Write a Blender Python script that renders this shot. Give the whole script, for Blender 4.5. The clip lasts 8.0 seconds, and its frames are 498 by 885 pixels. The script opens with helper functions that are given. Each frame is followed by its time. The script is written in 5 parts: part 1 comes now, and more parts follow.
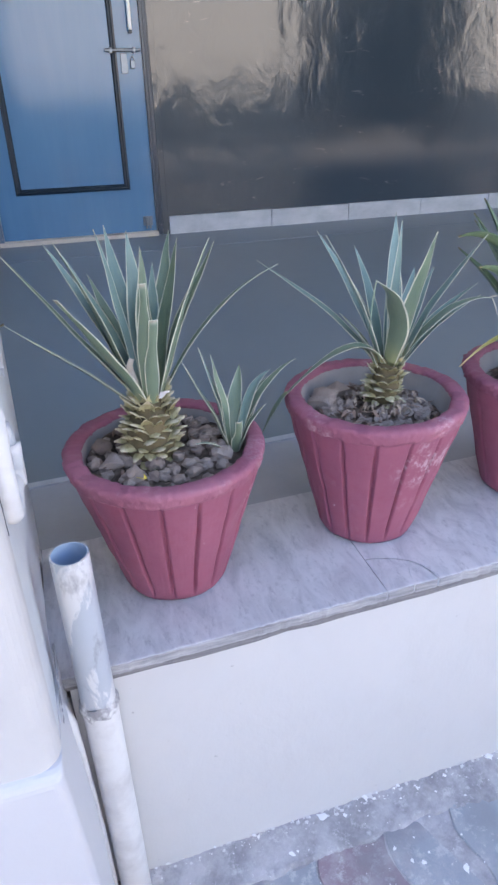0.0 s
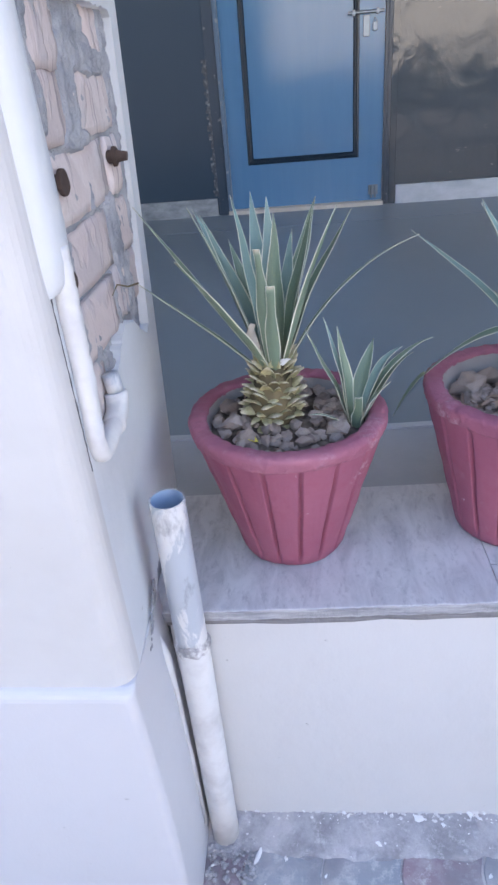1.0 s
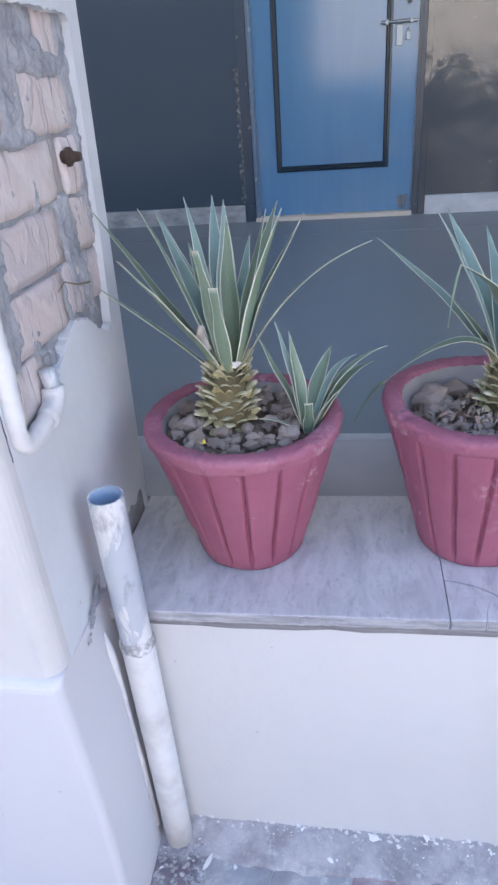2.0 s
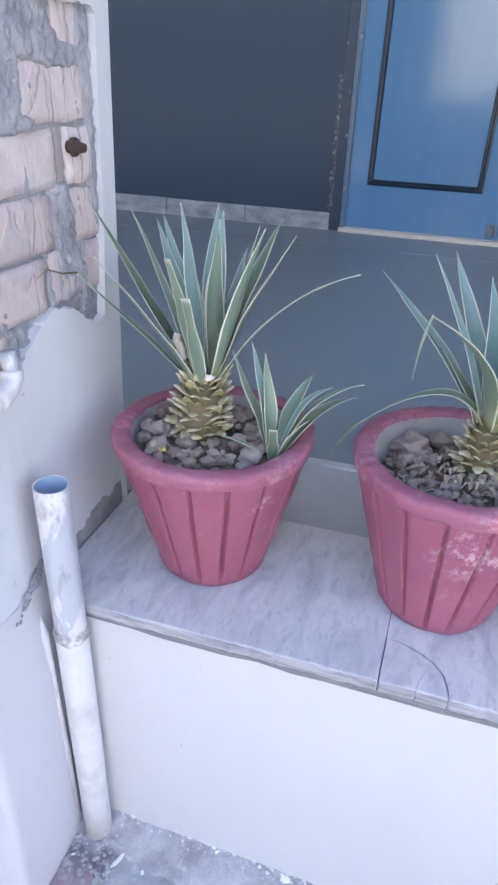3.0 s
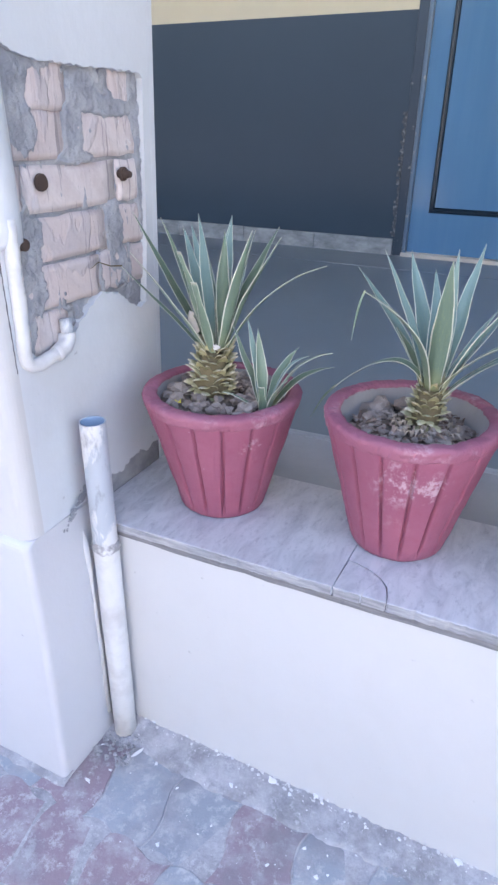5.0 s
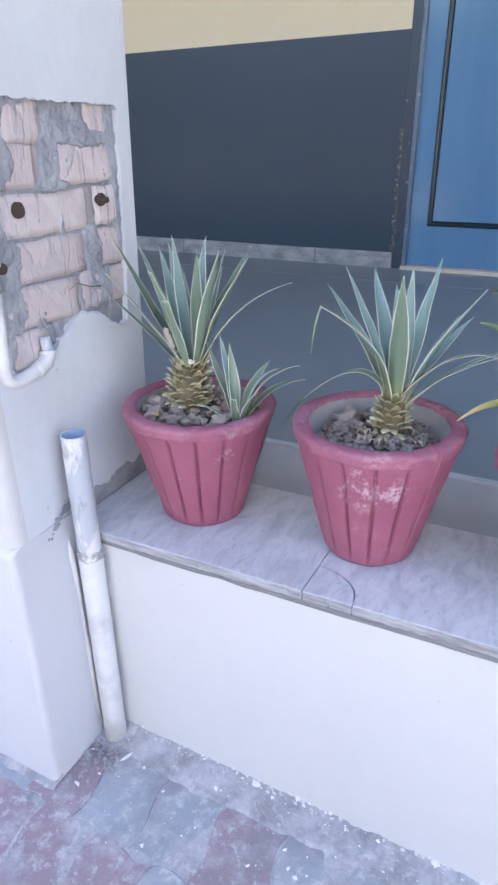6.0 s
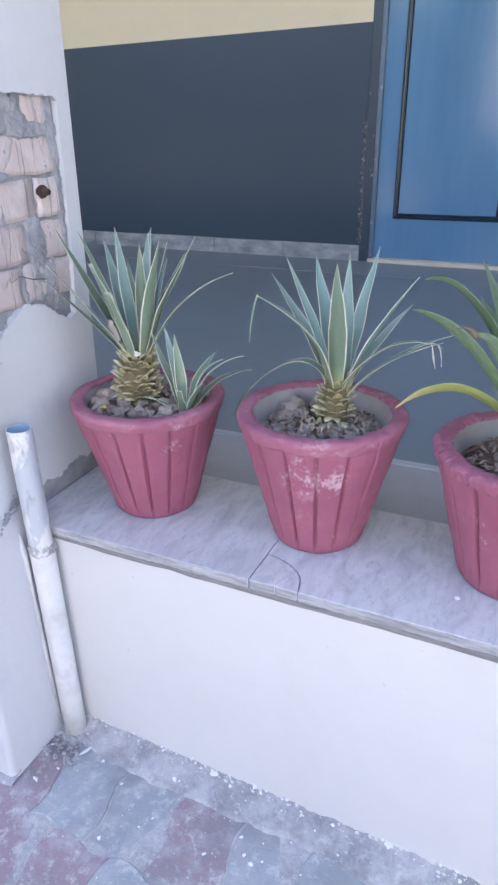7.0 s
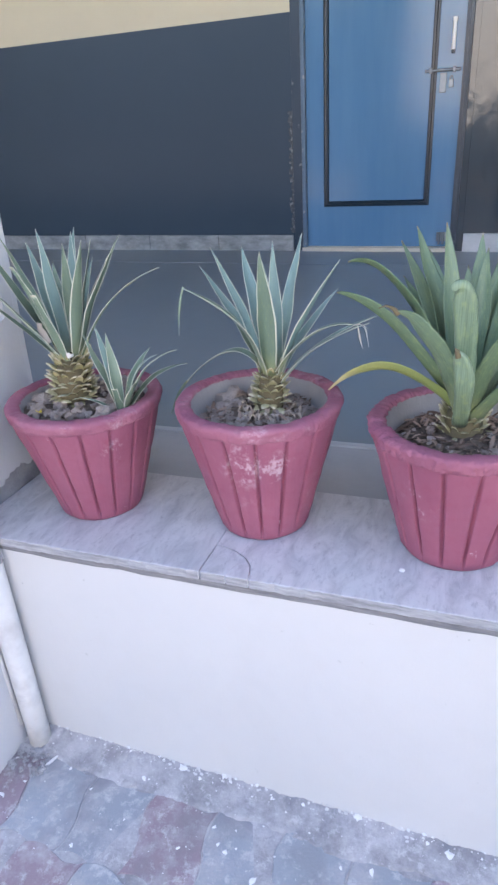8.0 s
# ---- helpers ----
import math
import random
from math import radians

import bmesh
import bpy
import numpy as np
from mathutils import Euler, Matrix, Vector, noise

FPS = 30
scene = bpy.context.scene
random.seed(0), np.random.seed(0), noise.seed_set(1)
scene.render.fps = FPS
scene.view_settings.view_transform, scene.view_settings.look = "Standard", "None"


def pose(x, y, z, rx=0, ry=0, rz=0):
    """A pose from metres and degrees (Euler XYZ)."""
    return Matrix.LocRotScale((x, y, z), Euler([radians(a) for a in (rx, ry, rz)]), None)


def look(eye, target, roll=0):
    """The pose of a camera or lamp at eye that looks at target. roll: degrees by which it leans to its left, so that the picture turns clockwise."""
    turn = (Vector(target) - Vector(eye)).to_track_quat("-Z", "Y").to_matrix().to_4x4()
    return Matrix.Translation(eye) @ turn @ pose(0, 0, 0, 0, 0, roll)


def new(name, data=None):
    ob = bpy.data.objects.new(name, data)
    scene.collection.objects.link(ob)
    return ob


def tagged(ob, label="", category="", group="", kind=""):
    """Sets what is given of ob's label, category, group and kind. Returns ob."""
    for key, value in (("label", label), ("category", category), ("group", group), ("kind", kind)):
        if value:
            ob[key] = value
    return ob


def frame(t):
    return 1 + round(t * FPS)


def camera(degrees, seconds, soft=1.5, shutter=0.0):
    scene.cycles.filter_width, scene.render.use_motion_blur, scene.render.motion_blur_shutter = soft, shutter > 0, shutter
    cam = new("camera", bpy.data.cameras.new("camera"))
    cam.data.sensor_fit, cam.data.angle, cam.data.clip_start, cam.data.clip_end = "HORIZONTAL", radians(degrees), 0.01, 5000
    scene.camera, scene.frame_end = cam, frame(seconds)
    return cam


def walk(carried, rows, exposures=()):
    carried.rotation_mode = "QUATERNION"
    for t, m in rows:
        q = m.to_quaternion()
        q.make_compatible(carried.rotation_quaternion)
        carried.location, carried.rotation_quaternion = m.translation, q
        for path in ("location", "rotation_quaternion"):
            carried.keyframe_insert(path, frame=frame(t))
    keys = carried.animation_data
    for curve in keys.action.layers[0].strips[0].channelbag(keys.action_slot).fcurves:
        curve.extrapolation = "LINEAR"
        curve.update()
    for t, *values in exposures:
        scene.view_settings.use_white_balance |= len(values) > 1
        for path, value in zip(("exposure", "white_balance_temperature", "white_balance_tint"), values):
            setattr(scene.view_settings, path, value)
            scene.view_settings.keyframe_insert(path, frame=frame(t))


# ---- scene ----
cam = camera(42.9, 8.0, soft=2.6)
PATH = [
    (0, (0.086, -0.786, 1.5), (0.591, 0.888, 0.529), -1.3),
    (0.5, (0.166, -0.779, 1.507), (0.346, 0.959, 0.534), 0.7),
    (1, (0.264, -0.812, 1.487), (0.079, 0.904, 0.477), -5.2),
    (1.5, (0.341, -0.842, 1.476), (0.115, 0.864, 0.457), -4.7),
    (2, (0.419, -0.799, 1.468), (0.107, 0.916, 0.487), -4.6),
    (2.2, (0.453, -0.762, 1.479), (0.188, 0.966, 0.508), -0.6),
    (3.3, (0.642, -0.72, 1.484), (-0.003, 0.904, 0.51), 2.2),
    (3.5, (0.684, -0.742, 1.482), (-0.041, 0.859, 0.528), 1.9),
    (4, (0.801, -0.798, 1.475), (-0.068, 0.736, 0.529), -0.3),
    (4.5, (0.842, -0.869, 1.496), (-0.037, 0.696, 0.614), -2.6),
    (5, (0.876, -0.958, 1.492), (0.083, 0.64, 0.589), 0.7),
    (5.2, (0.894, -0.981, 1.502), (0.149, 0.638, 0.593), 1.0),
    (6.5, (1.033, -0.942, 1.508), (0.129, 0.631, 0.666), -1.7),
    (7, (1.059, -0.934, 1.498), (0.259, 0.677, 0.622), -1.1),
    (7.5, (1.082, -0.932, 1.495), (0.37, 0.71, 0.603), -2.6),
    (8, (1.095, -0.932, 1.491), (0.424, 0.727, 0.598), -3.7),
]
walk(cam, [(t, look(eye, target, roll)) for t, eye, target, roll in PATH], exposures=[(0, 2.49, 7250, 17.5), (1, 2.45, 7200, 17.5), (2.2, 2.51, 7180, 17.5), (3.5, 2.75, 7210, 17.5), (4.5, 2.67, 7230, 17.5), (6.5, 2.65, 7320, 17.5), (8, 2.61, 7390, 17.5)])

# ---- light ----
SUN_EL, SUN_AZ = 58.0, 8.0   # degrees above the horizon; the sun stands behind the building
world = bpy.data.worlds.new("world")
scene.world = world
world.use_nodes = True
wn = world.node_tree.nodes
sky = wn.new("ShaderNodeTexSky")
sky.sky_type = 'NISHITA'
sky.sun_disc = False
sky.sun_elevation, sky.sun_rotation = radians(SUN_EL), radians(SUN_AZ)
world.node_tree.links.new(sky.outputs[0], wn["Background"].inputs[0])
wn["Background"].inputs[1].default_value = 0.15
sun = new("sun", bpy.data.lights.new("sun", 'SUN'))
sun.data.energy, sun.data.angle, sun.data.color = 5.0, radians(0.5), (1.0, 0.95, 0.88)
az, el = radians(SUN_AZ), radians(SUN_EL)
toward = Vector((math.sin(az) * math.cos(el), math.cos(az) * math.cos(el), math.sin(el)))
sun.matrix_world = look(toward * 30, (0, 0, 0))

# ---- helpers ----
rnd = random.Random(7)


def lin(r, g, b):
    """Linear colour from 0-255 values."""
    return tuple(((v / 255) / 12.92 if v / 255 <= 0.04045 else ((v / 255 + 0.055) / 1.055) ** 2.4) for v in (r, g, b)) + (1.0,)


def scaled(c, k):
    return (c[0] * k, c[1] * k, c[2] * k, 1.0)


class Mat:
    """A small node-material builder."""

    def __init__(self, name, rough=0.6, metal=0.0, spec=0.5):
        self.m = bpy.data.materials.new(name)
        self.m.use_nodes = True
        self.t = self.m.node_tree
        self.b = self.t.nodes["Principled BSDF"]
        self.b.inputs["Roughness"].default_value = rough
        self.b.inputs["Metallic"].default_value = metal
        self.b.inputs["Specular IOR Level"].default_value = spec
        self.co = self.t.nodes.new("ShaderNodeTexCoord")

    def link(self, a, b):
        self.t.links.new(a, b)

    def mapped(self, scale=(1, 1, 1), rot=(0, 0, 0), source="Object"):
        n = self.t.nodes.new("ShaderNodeMapping")
        n.inputs["Scale"].default_value = scale
        n.inputs["Rotation"].default_value = rot
        self.link(self.co.outputs[source], n.inputs["Vector"])
        return n.outputs[0]

    def noise(self, scale, detail=4, vec=None, rough=0.55, distort=0.0):
        n = self.t.nodes.new("ShaderNodeTexNoise")
        n.inputs["Scale"].default_value = scale
        n.inputs["Detail"].default_value = detail
        n.inputs["Roughness"].default_value = rough
        n.inputs["Distortion"].default_value = distort
        self.link(vec if vec else self.co.outputs["Object"], n.inputs["Vector"])
        return n.outputs["Fac"]

    def ramp(self, fac, lo, hi, a=0.0, b=1.0):
        n = self.t.nodes.new("ShaderNodeMapRange")
        n.inputs["From Min"].default_value, n.inputs["From Max"].default_value = lo, hi
        n.inputs["To Min"].default_value, n.inputs["To Max"].default_value = a, b
        self.link(fac, n.inputs["Value"])
        return n.outputs[0]

    def mix(self, fac, a, b):
        n = self.t.nodes.new("ShaderNodeMix")
        n.data_type = 'RGBA'
        if isinstance(fac, float):
            n.inputs[0].default_value = fac
        else:
            self.link(fac, n.inputs[0])
        for s, v in ((6, a), (7, b)):
            if isinstance(v, tuple):
                n.inputs[s].default_value = v
            else:
                self.link(v, n.inputs[s])
        return n.outputs[2]

    def mul(self, a, b, op='MULTIPLY'):
        n = self.t.nodes.new("ShaderNodeMath")
        n.operation = op
        for i, v in enumerate((a, b)):
            if isinstance(v, (int, float)):
                n.inputs[i].default_value = v
            else:
                self.link(v, n.inputs[i])
        return n.outputs[0]

    def colour(self, out):
        if isinstance(out, tuple):
            self.b.inputs["Base Color"].default_value = out
        else:
            self.link(out, self.b.inputs["Base Color"])
        return self

    def rough(self, out):
        self.link(out, self.b.inputs["Roughness"])
        return self

    def bump(self, height, strength=0.3, dist=0.01):
        n = self.t.nodes.new("ShaderNodeBump")
        n.inputs["Strength"].default_value = strength
        n.inputs["Distance"].default_value = dist
        self.link(height, n.inputs["Height"])
        if self.b.inputs["Normal"].is_linked:
            self.link(self.b.inputs["Normal"].links[0].from_socket, n.inputs["Normal"])
        self.link(n.outputs[0], self.b.inputs["Normal"])
        return self

    def random(self):
        return self.t.nodes.new("ShaderNodeObjectInfo").outputs["Random"]


def paint(name, c, stain, rough=0.6, amount=0.35, fine=90.0):
    """Painted plaster: broad faint stains, fine grain."""
    m = Mat(name, rough)
    big = m.ramp(m.noise(2.3, 5, distort=0.6), 0.45, 0.75)
    small = m.ramp(m.noise(14, 5), 0.5, 0.8)
    col = m.mix(m.mul(big, amount), c, stain)
    col = m.mix(m.mul(small, amount * 0.5), col, stain)
    m.colour(col)
    pits = m.ramp(m.noise(48, 5, None, 0.65), 0.70, 0.74)
    m.colour(m.mix(m.mul(pits, 0.5), col, scaled(stain, 0.45)))
    m.bump(m.noise(5, 3), 0.22, 0.02)
    m.bump(m.noise(19, 4, m.mapped((1, 1, 0.6)), 0.6), 0.16, 0.008)
    m.bump(m.noise(fine, 3), 0.12, 0.003)
    return m.m


WHITE = (0.595, 0.620, 0.645, 1.0)   # whitewash with a blue tint
M_white = paint("white_wall_paint", WHITE, (0.47, 0.48, 0.49, 1), 0.55, 0.45)
M_cream_wall = paint("cream_upper_paint", (0.62, 0.555, 0.41, 1), (0.54, 0.48, 0.36, 1), 0.6, 0.3)
# pillar front and plinth whites are darkened to offset the light falling there
M_plinth = paint("dimmed_white_plinth", (0.55, 0.55, 0.575, 1), (0.48, 0.48, 0.50, 1), 0.6, 0.3)
M_front = paint("dimmed_white_front", (0.545, 0.54, 0.54, 1), (0.45, 0.44, 0.435, 1), 0.6, 0.5)
M_lowwall = paint("white_low_wall_paint", (0.570, 0.568, 0.572, 1), (0.505, 0.50, 0.50, 1), 0.6, 0.4)

def enamel(name, dark, pale, rough, wave, trowel, scuffs, spec):
    """Glossy oil paint over hand-trowelled plaster."""
    m = Mat(name, rough, spec=spec)
    col = m.mix(m.noise(0.9, 4), dark, pale)
    if scuffs:
        scuff = m.mul(m.ramp(m.noise(6, 6, m.mapped((0.8, 1, 2.8)), 0.72, 1.0), 0.63, 0.70), m.ramp(m.noise(1.7, 2), 0.45, 0.6))
        col = m.mix(m.mul(scuff, scuffs), col, (0.26, 0.27, 0.29, 1))
    m.colour(col)
    m.bump(m.noise(1.2, 2), wave, 0.05)
    if trowel:
        m.bump(m.mul(m.noise(5.5, 4, m.mapped((1.2, 1, 0.8)), 0.5, 0.5), m.noise(1.9, 2)), trowel, 0.04)
    return m.m


M_enamel = enamel("dark_enamel", (0.031, 0.052, 0.077, 1), (0.046, 0.070, 0.098, 1), 0.30, 0.05, 0.0, 0.0, 0.28)
M_enamel_worn = enamel("worn_dark_enamel", (0.018, 0.034, 0.050, 1), (0.028, 0.046, 0.064, 1), 0.13, 0.08, 0.18, 0.6, 0.7)
m = Mat("far_cream", 0.7)
m.colour(m.mix(m.noise(2), (0.70, 0.68, 0.62, 1), (0.76, 0.74, 0.68, 1)))
M_far = m.m

m = Mat("blue_enamel", 0.14)
col = m.mix(m.ramp(m.noise(3, 4, m.mapped((6, 1, 0.6))), 0.35, 0.7), (0.072, 0.190, 0.335, 1), (0.082, 0.205, 0.350, 1))
m.colour(col)
m.bump(m.noise(40, 3, m.mapped((3, 1, 0.15))), 0.02, 0.003)
m.bump(m.noise(3, 2), 0.08, 0.03)
M_door = m.m
m = Mat("dark_blue_moulding", 0.25)
m.colour(m.mix(m.noise(12), (0.008, 0.018, 0.032, 1), (0.016, 0.028, 0.045, 1)))
M_mould = m.m
m = Mat("frame_paint", 0.3)
chips = m.ramp(m.noise(22, 6, None, 0.7), 0.62, 0.68)
m.colour(m.mix(chips, m.mix(m.noise(4), (0.020, 0.036, 0.058, 1), (0.034, 0.055, 0.082, 1)), (0.20, 0.21, 0.22, 1)))
m.bump(m.noise(40), 0.2, 0.004)
M_frame = m.m
# bead colour is paler: the frame edge's highlight is put into it
m = Mat("frame_bead_highlight", 0.3)
m.colour(m.mix(m.ramp(m.noise(26, 6, None, 0.7), 0.58, 0.66), m.mix(m.noise(4), (0.07, 0.125, 0.19, 1), (0.10, 0.16, 0.23, 1)), (0.24, 0.26, 0.28, 1)))
m.bump(m.noise(40), 0.2, 0.004)
M_bead = m.m
m = Mat("rough_render", 0.5)
chips = m.ramp(m.noise(35, 6, None, 0.75), 0.5, 0.62)
m.colour(m.mix(chips, (0.055, 0.062, 0.075, 1), (0.23, 0.24, 0.25, 1)))
m.bump(m.noise(45, 5), 0.9, 0.012)
M_rough = m.m

m = Mat("skirting_cement", 0.5)
v = m.noise(6, 6, m.mapped((1, 1, 2)), 0.65)
m.colour(m.mix(m.ramp(v, 0.35, 0.68), (0.15, 0.165, 0.175, 1), (0.36, 0.38, 0.40, 1)))
m.bump(m.noise(50, 4), 0.25, 0.005)
M_skirt = m.m
m = Mat("skirting_pale", 0.45)
v = m.noise(5, 6, m.mapped((1, 1, 2)), 0.65)
m.colour(m.mix(m.ramp(v, 0.35, 0.68), (0.36, 0.39, 0.43, 1), (0.50, 0.53, 0.57, 1)))
m.bump(m.noise(50, 4), 0.2, 0.005)
M_skirt_pale = m.m

m = Mat("polished_cement_floor", 0.34, spec=0.4)
v = m.noise(1.7, 5, m.mapped((1, 0.5, 1)), 0.6)
col = m.mix(m.ramp(v, 0.25, 0.75), (0.156, 0.200, 0.234, 1), (0.210, 0.254, 0.287, 1))
m.colour(m.mix(m.noise(14, 5), col, (0.175, 0.217, 0.248, 1)))
M_floor = m.m
m = Mat("grey_strip", 0.5)
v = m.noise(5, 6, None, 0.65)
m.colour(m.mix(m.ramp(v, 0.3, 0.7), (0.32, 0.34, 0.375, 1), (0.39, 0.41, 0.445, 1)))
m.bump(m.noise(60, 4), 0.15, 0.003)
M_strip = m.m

m = Mat("worn_marble", 0.38)
vec = m.mapped((4.2, 1.5, 2), (0, 0, 0.25))
streak = m.ramp(m.noise(5.5, 8, vec, 0.68, 0.8), 0.42, 0.66)
dots = m.ramp(m.noise(38, 5, m.mapped((2, 0.8, 1), (0, 0, 0.7)), 0.7), 0.55, 0.72)
dirt = m.ramp(m.noise(1.9, 5), 0.45, 0.75)
grit = m.ramp(m.noise(85, 5, None, 0.7), 0.58, 0.70)
col = m.mix(m.mul(streak, 0.75), (0.585, 0.59, 0.61, 1), (0.36, 0.37, 0.405, 1))
col = m.mix(m.mul(grit, 0.4), col, (0.30, 0.30, 0.33, 1))
col = m.mix(m.mul(dots, 0.6), col, (0.27, 0.28, 0.32, 1))
col = m.mix(m.mul(dirt, 0.4), col, (0.36, 0.36, 0.37, 1))
m.colour(col)
m.rough(m.ramp(m.noise(9, 4), 0.3, 0.7, 0.3, 0.5))
m.bump(m.noise(70, 4), 0.08, 0.002)
M_marble = m.m
# front edge: stains, plus its shade put into a greyer colour
m = Mat("shaded_stained_marble_edge", 0.7)
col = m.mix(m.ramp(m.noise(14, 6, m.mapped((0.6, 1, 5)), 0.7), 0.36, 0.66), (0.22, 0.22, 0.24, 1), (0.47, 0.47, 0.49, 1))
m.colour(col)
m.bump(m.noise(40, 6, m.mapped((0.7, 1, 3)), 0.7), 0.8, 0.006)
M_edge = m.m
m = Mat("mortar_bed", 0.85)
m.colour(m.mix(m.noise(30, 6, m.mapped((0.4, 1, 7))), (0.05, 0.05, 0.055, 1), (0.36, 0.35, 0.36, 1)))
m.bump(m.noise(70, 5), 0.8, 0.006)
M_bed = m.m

m = Mat("brick", 0.85)
rv = m.random()
col = m.mix(rv, (0.535, 0.46, 0.445, 1), (0.625, 0.56, 0.545, 1))
col = m.mix(m.ramp(m.noise(18, 6, m.mapped((1, 1.2, 0.9))), 0.45, 0.72), col, (0.53, 0.445, 0.43, 1))
geo = m.t.nodes.new("ShaderNodeNewGeometry").outputs["Position"]
mp = m.t.nodes.new("ShaderNodeMapping")
mp.inputs["Scale"].default_value = (1, 1.35, 0.6)
m.link(geo, mp.inputs["Vector"])
smear = m.ramp(m.noise(7.5, 4, mp.outputs[0], 0.52, 0.25), 0.535, 0.565)
mp2 = m.t.nodes.new("ShaderNodeMapping")
mp2.inputs["Scale"].default_value = (1, 4.5, 0.35)
m.link(geo, mp2.inputs["Vector"])
run_line = m.ramp(m.noise(9.0, 3, mp2.outputs[0], 0.5, 0.3), 0.60, 0.625)
smear = m.mul(smear, m.mul(run_line, 0.22), "MAXIMUM")
grey = m.mix(m.noise(35, 5, geo), (0.27, 0.27, 0.30, 1), (0.42, 0.42, 0.45, 1))
col = m.mix(m.mul(smear, 0.28), col, grey)
mp3 = m.t.nodes.new("ShaderNodeMapping")
mp3.inputs["Scale"].default_value = (1, 7.0, 0.45)
m.link(geo, mp3.inputs["Vector"])
line = m.ramp(m.noise(13.0, 3, mp3.outputs[0], 0.5, 0.2), 0.615, 0.655)
col = m.mix(m.mul(line, 0.7), col, (0.27, 0.235, 0.24, 1))
dust = m.ramp(m.noise(16, 6, geo, 0.7), 0.56, 0.68)
col = m.mix(m.mul(dust, 0.55), col, (0.44, 0.375, 0.36, 1))
lime = m.ramp(m.noise(22, 6, geo, 0.7), 0.64, 0.67)
col = m.mix(m.mul(lime, 0.8), col, (0.66, 0.65, 0.65, 1))
m.colour(col)
m.bump(smear, 0.5, 0.004)
m.bump(m.noise(24, 5), 0.45, 0.008)
m.bump(m.noise(120, 3), 0.3, 0.002)
M_brick = m.m
m = Mat("mortar", 0.9)
m.colour(m.mix(m.ramp(m.noise(16, 6), 0.35, 0.7), (0.24, 0.25, 0.275, 1), (0.41, 0.415, 0.435, 1)))
m.bump(m.noise(38, 6, None, 0.7), 0.8, 0.010)
M_mortar = m.m
m = Mat("rusty_iron", 0.8, 0.2)
m.colour(m.mix(m.noise(60), (0.045, 0.03, 0.027, 1), (0.10, 0.065, 0.05, 1)))
m.bump(m.noise(90), 0.5, 0.003)
M_rust = m.m

m = Mat("grey_pvc", 0.35)
peel = m.ramp(m.noise(13, 6, m.mapped((1, 1, 0.45)), 0.6, 0.9), 0.50, 0.54)
grime = m.ramp(m.noise(26, 6, m.mapped((1, 1, 0.5)), 0.7), 0.55, 0.72)
col = m.mix(peel, (0.42, 0.455, 0.50, 1), (0.62, 0.62, 0.625, 1))
m.colour(m.mix(m.mul(grime, 0.75), col, (0.20, 0.20, 0.22, 1)))
m.bump(peel, 0.3, 0.002)
M_pvc = m.m
m = Mat("pipe_white", 0.75)
m.colour(m.mix(m.ramp(m.noise(14, 6, None, 0.65), 0.45, 0.75), (0.63, 0.63, 0.635, 1), (0.48, 0.47, 0.475, 1)))
m.bump(m.noise(25, 4), 0.2, 0.004)
M_pipew = m.m
m = Mat("pvc_inside", 0.4)
m.colour(m.mix(m.noise(10), (0.30, 0.42, 0.58, 1), (0.36, 0.48, 0.62, 1)))
M_pvcin = m.m

m = Mat("pot_pink_paint", 0.62)
base = m.mix(m.ramp(m.noise(5, 5), 0.3, 0.7), (0.270, 0.076, 0.124, 1), (0.335, 0.108, 0.163, 1))
base = m.mix(m.mul(m.ramp(m.noise(45, 4), 0.5, 0.8), 0.4), base, (0.27, 0.05, 0.09, 1))
worn = m.mul(m.ramp(m.noise(6.0, 3), 0.60, 0.78), 0.5)
for spot, reach in (((0.680, 0.060, 0.893), 0.075), ((0.735, 0.085, 0.885), 0.055), ((0.355, 0.110, 0.865), 0.045), ((1.000, 0.065, 0.850), 0.060)):
    away = m.t.nodes.new("ShaderNodeVectorMath")
    away.operation = 'DISTANCE'
    away.inputs[1].default_value = spot
    m.link(m.co.outputs["Object"], away.inputs[0])
    worn = m.mul(worn, m.ramp(away.outputs["Value"], reach, reach * 0.35), "MAXIMUM")
grains = m.mul(m.noise(70, 7, m.mapped((1, 1, 0.75)), 0.78), m.mul(m.noise(17, 4), 0.55), "ADD")
bare = m.mul(worn, m.ramp(m.mul(grains, m.mul(worn, 0.06), "ADD"), 0.83, 0.93))
chip = m.ramp(m.noise(38, 4, None, 0.6), 0.72, 0.74)
bare = m.mul(bare, chip, "MAXIMUM")
m.colour(m.mix(m.mul(bare, 0.62), base, (0.64, 0.50, 0.54, 1)))
m.bump(m.noise(14, 4, None, 0.55), 0.3, 0.012)
m.bump(m.noise(130, 4, None, 0.6), 0.2, 0.002)
M_pot = m.m
# rim paint, a little paler than the body's
m = Mat("pot_rim_pale_paint", 0.72)
base = m.mix(m.ramp(m.noise(6, 5), 0.3, 0.7), (0.275, 0.082, 0.132, 1), (0.355, 0.132, 0.185, 1))
bare = m.mul(m.ramp(m.noise(7.0, 3), 0.52, 0.66), m.ramp(m.noise(70, 7, None, 0.8), 0.46, 0.60))
m.colour(m.mix(m.mul(bare, 0.6), base, (0.62, 0.46, 0.50, 1)))
m.bump(m.noise(22, 5, None, 0.6), 0.6, 0.012)
m.bump(m.noise(110, 4, None, 0.65), 0.3, 0.003)
M_pot_rim = m.m
m = Mat("pot_inside_cement", 0.9)
m.colour(m.mix(m.noise(14, 6), (0.24, 0.23, 0.23, 1), (0.40, 0.385, 0.38, 1)))
m.bump(m.noise(50, 5), 0.4, 0.004)
M_potin = m.m
m = Mat("dry_soil", 0.95)
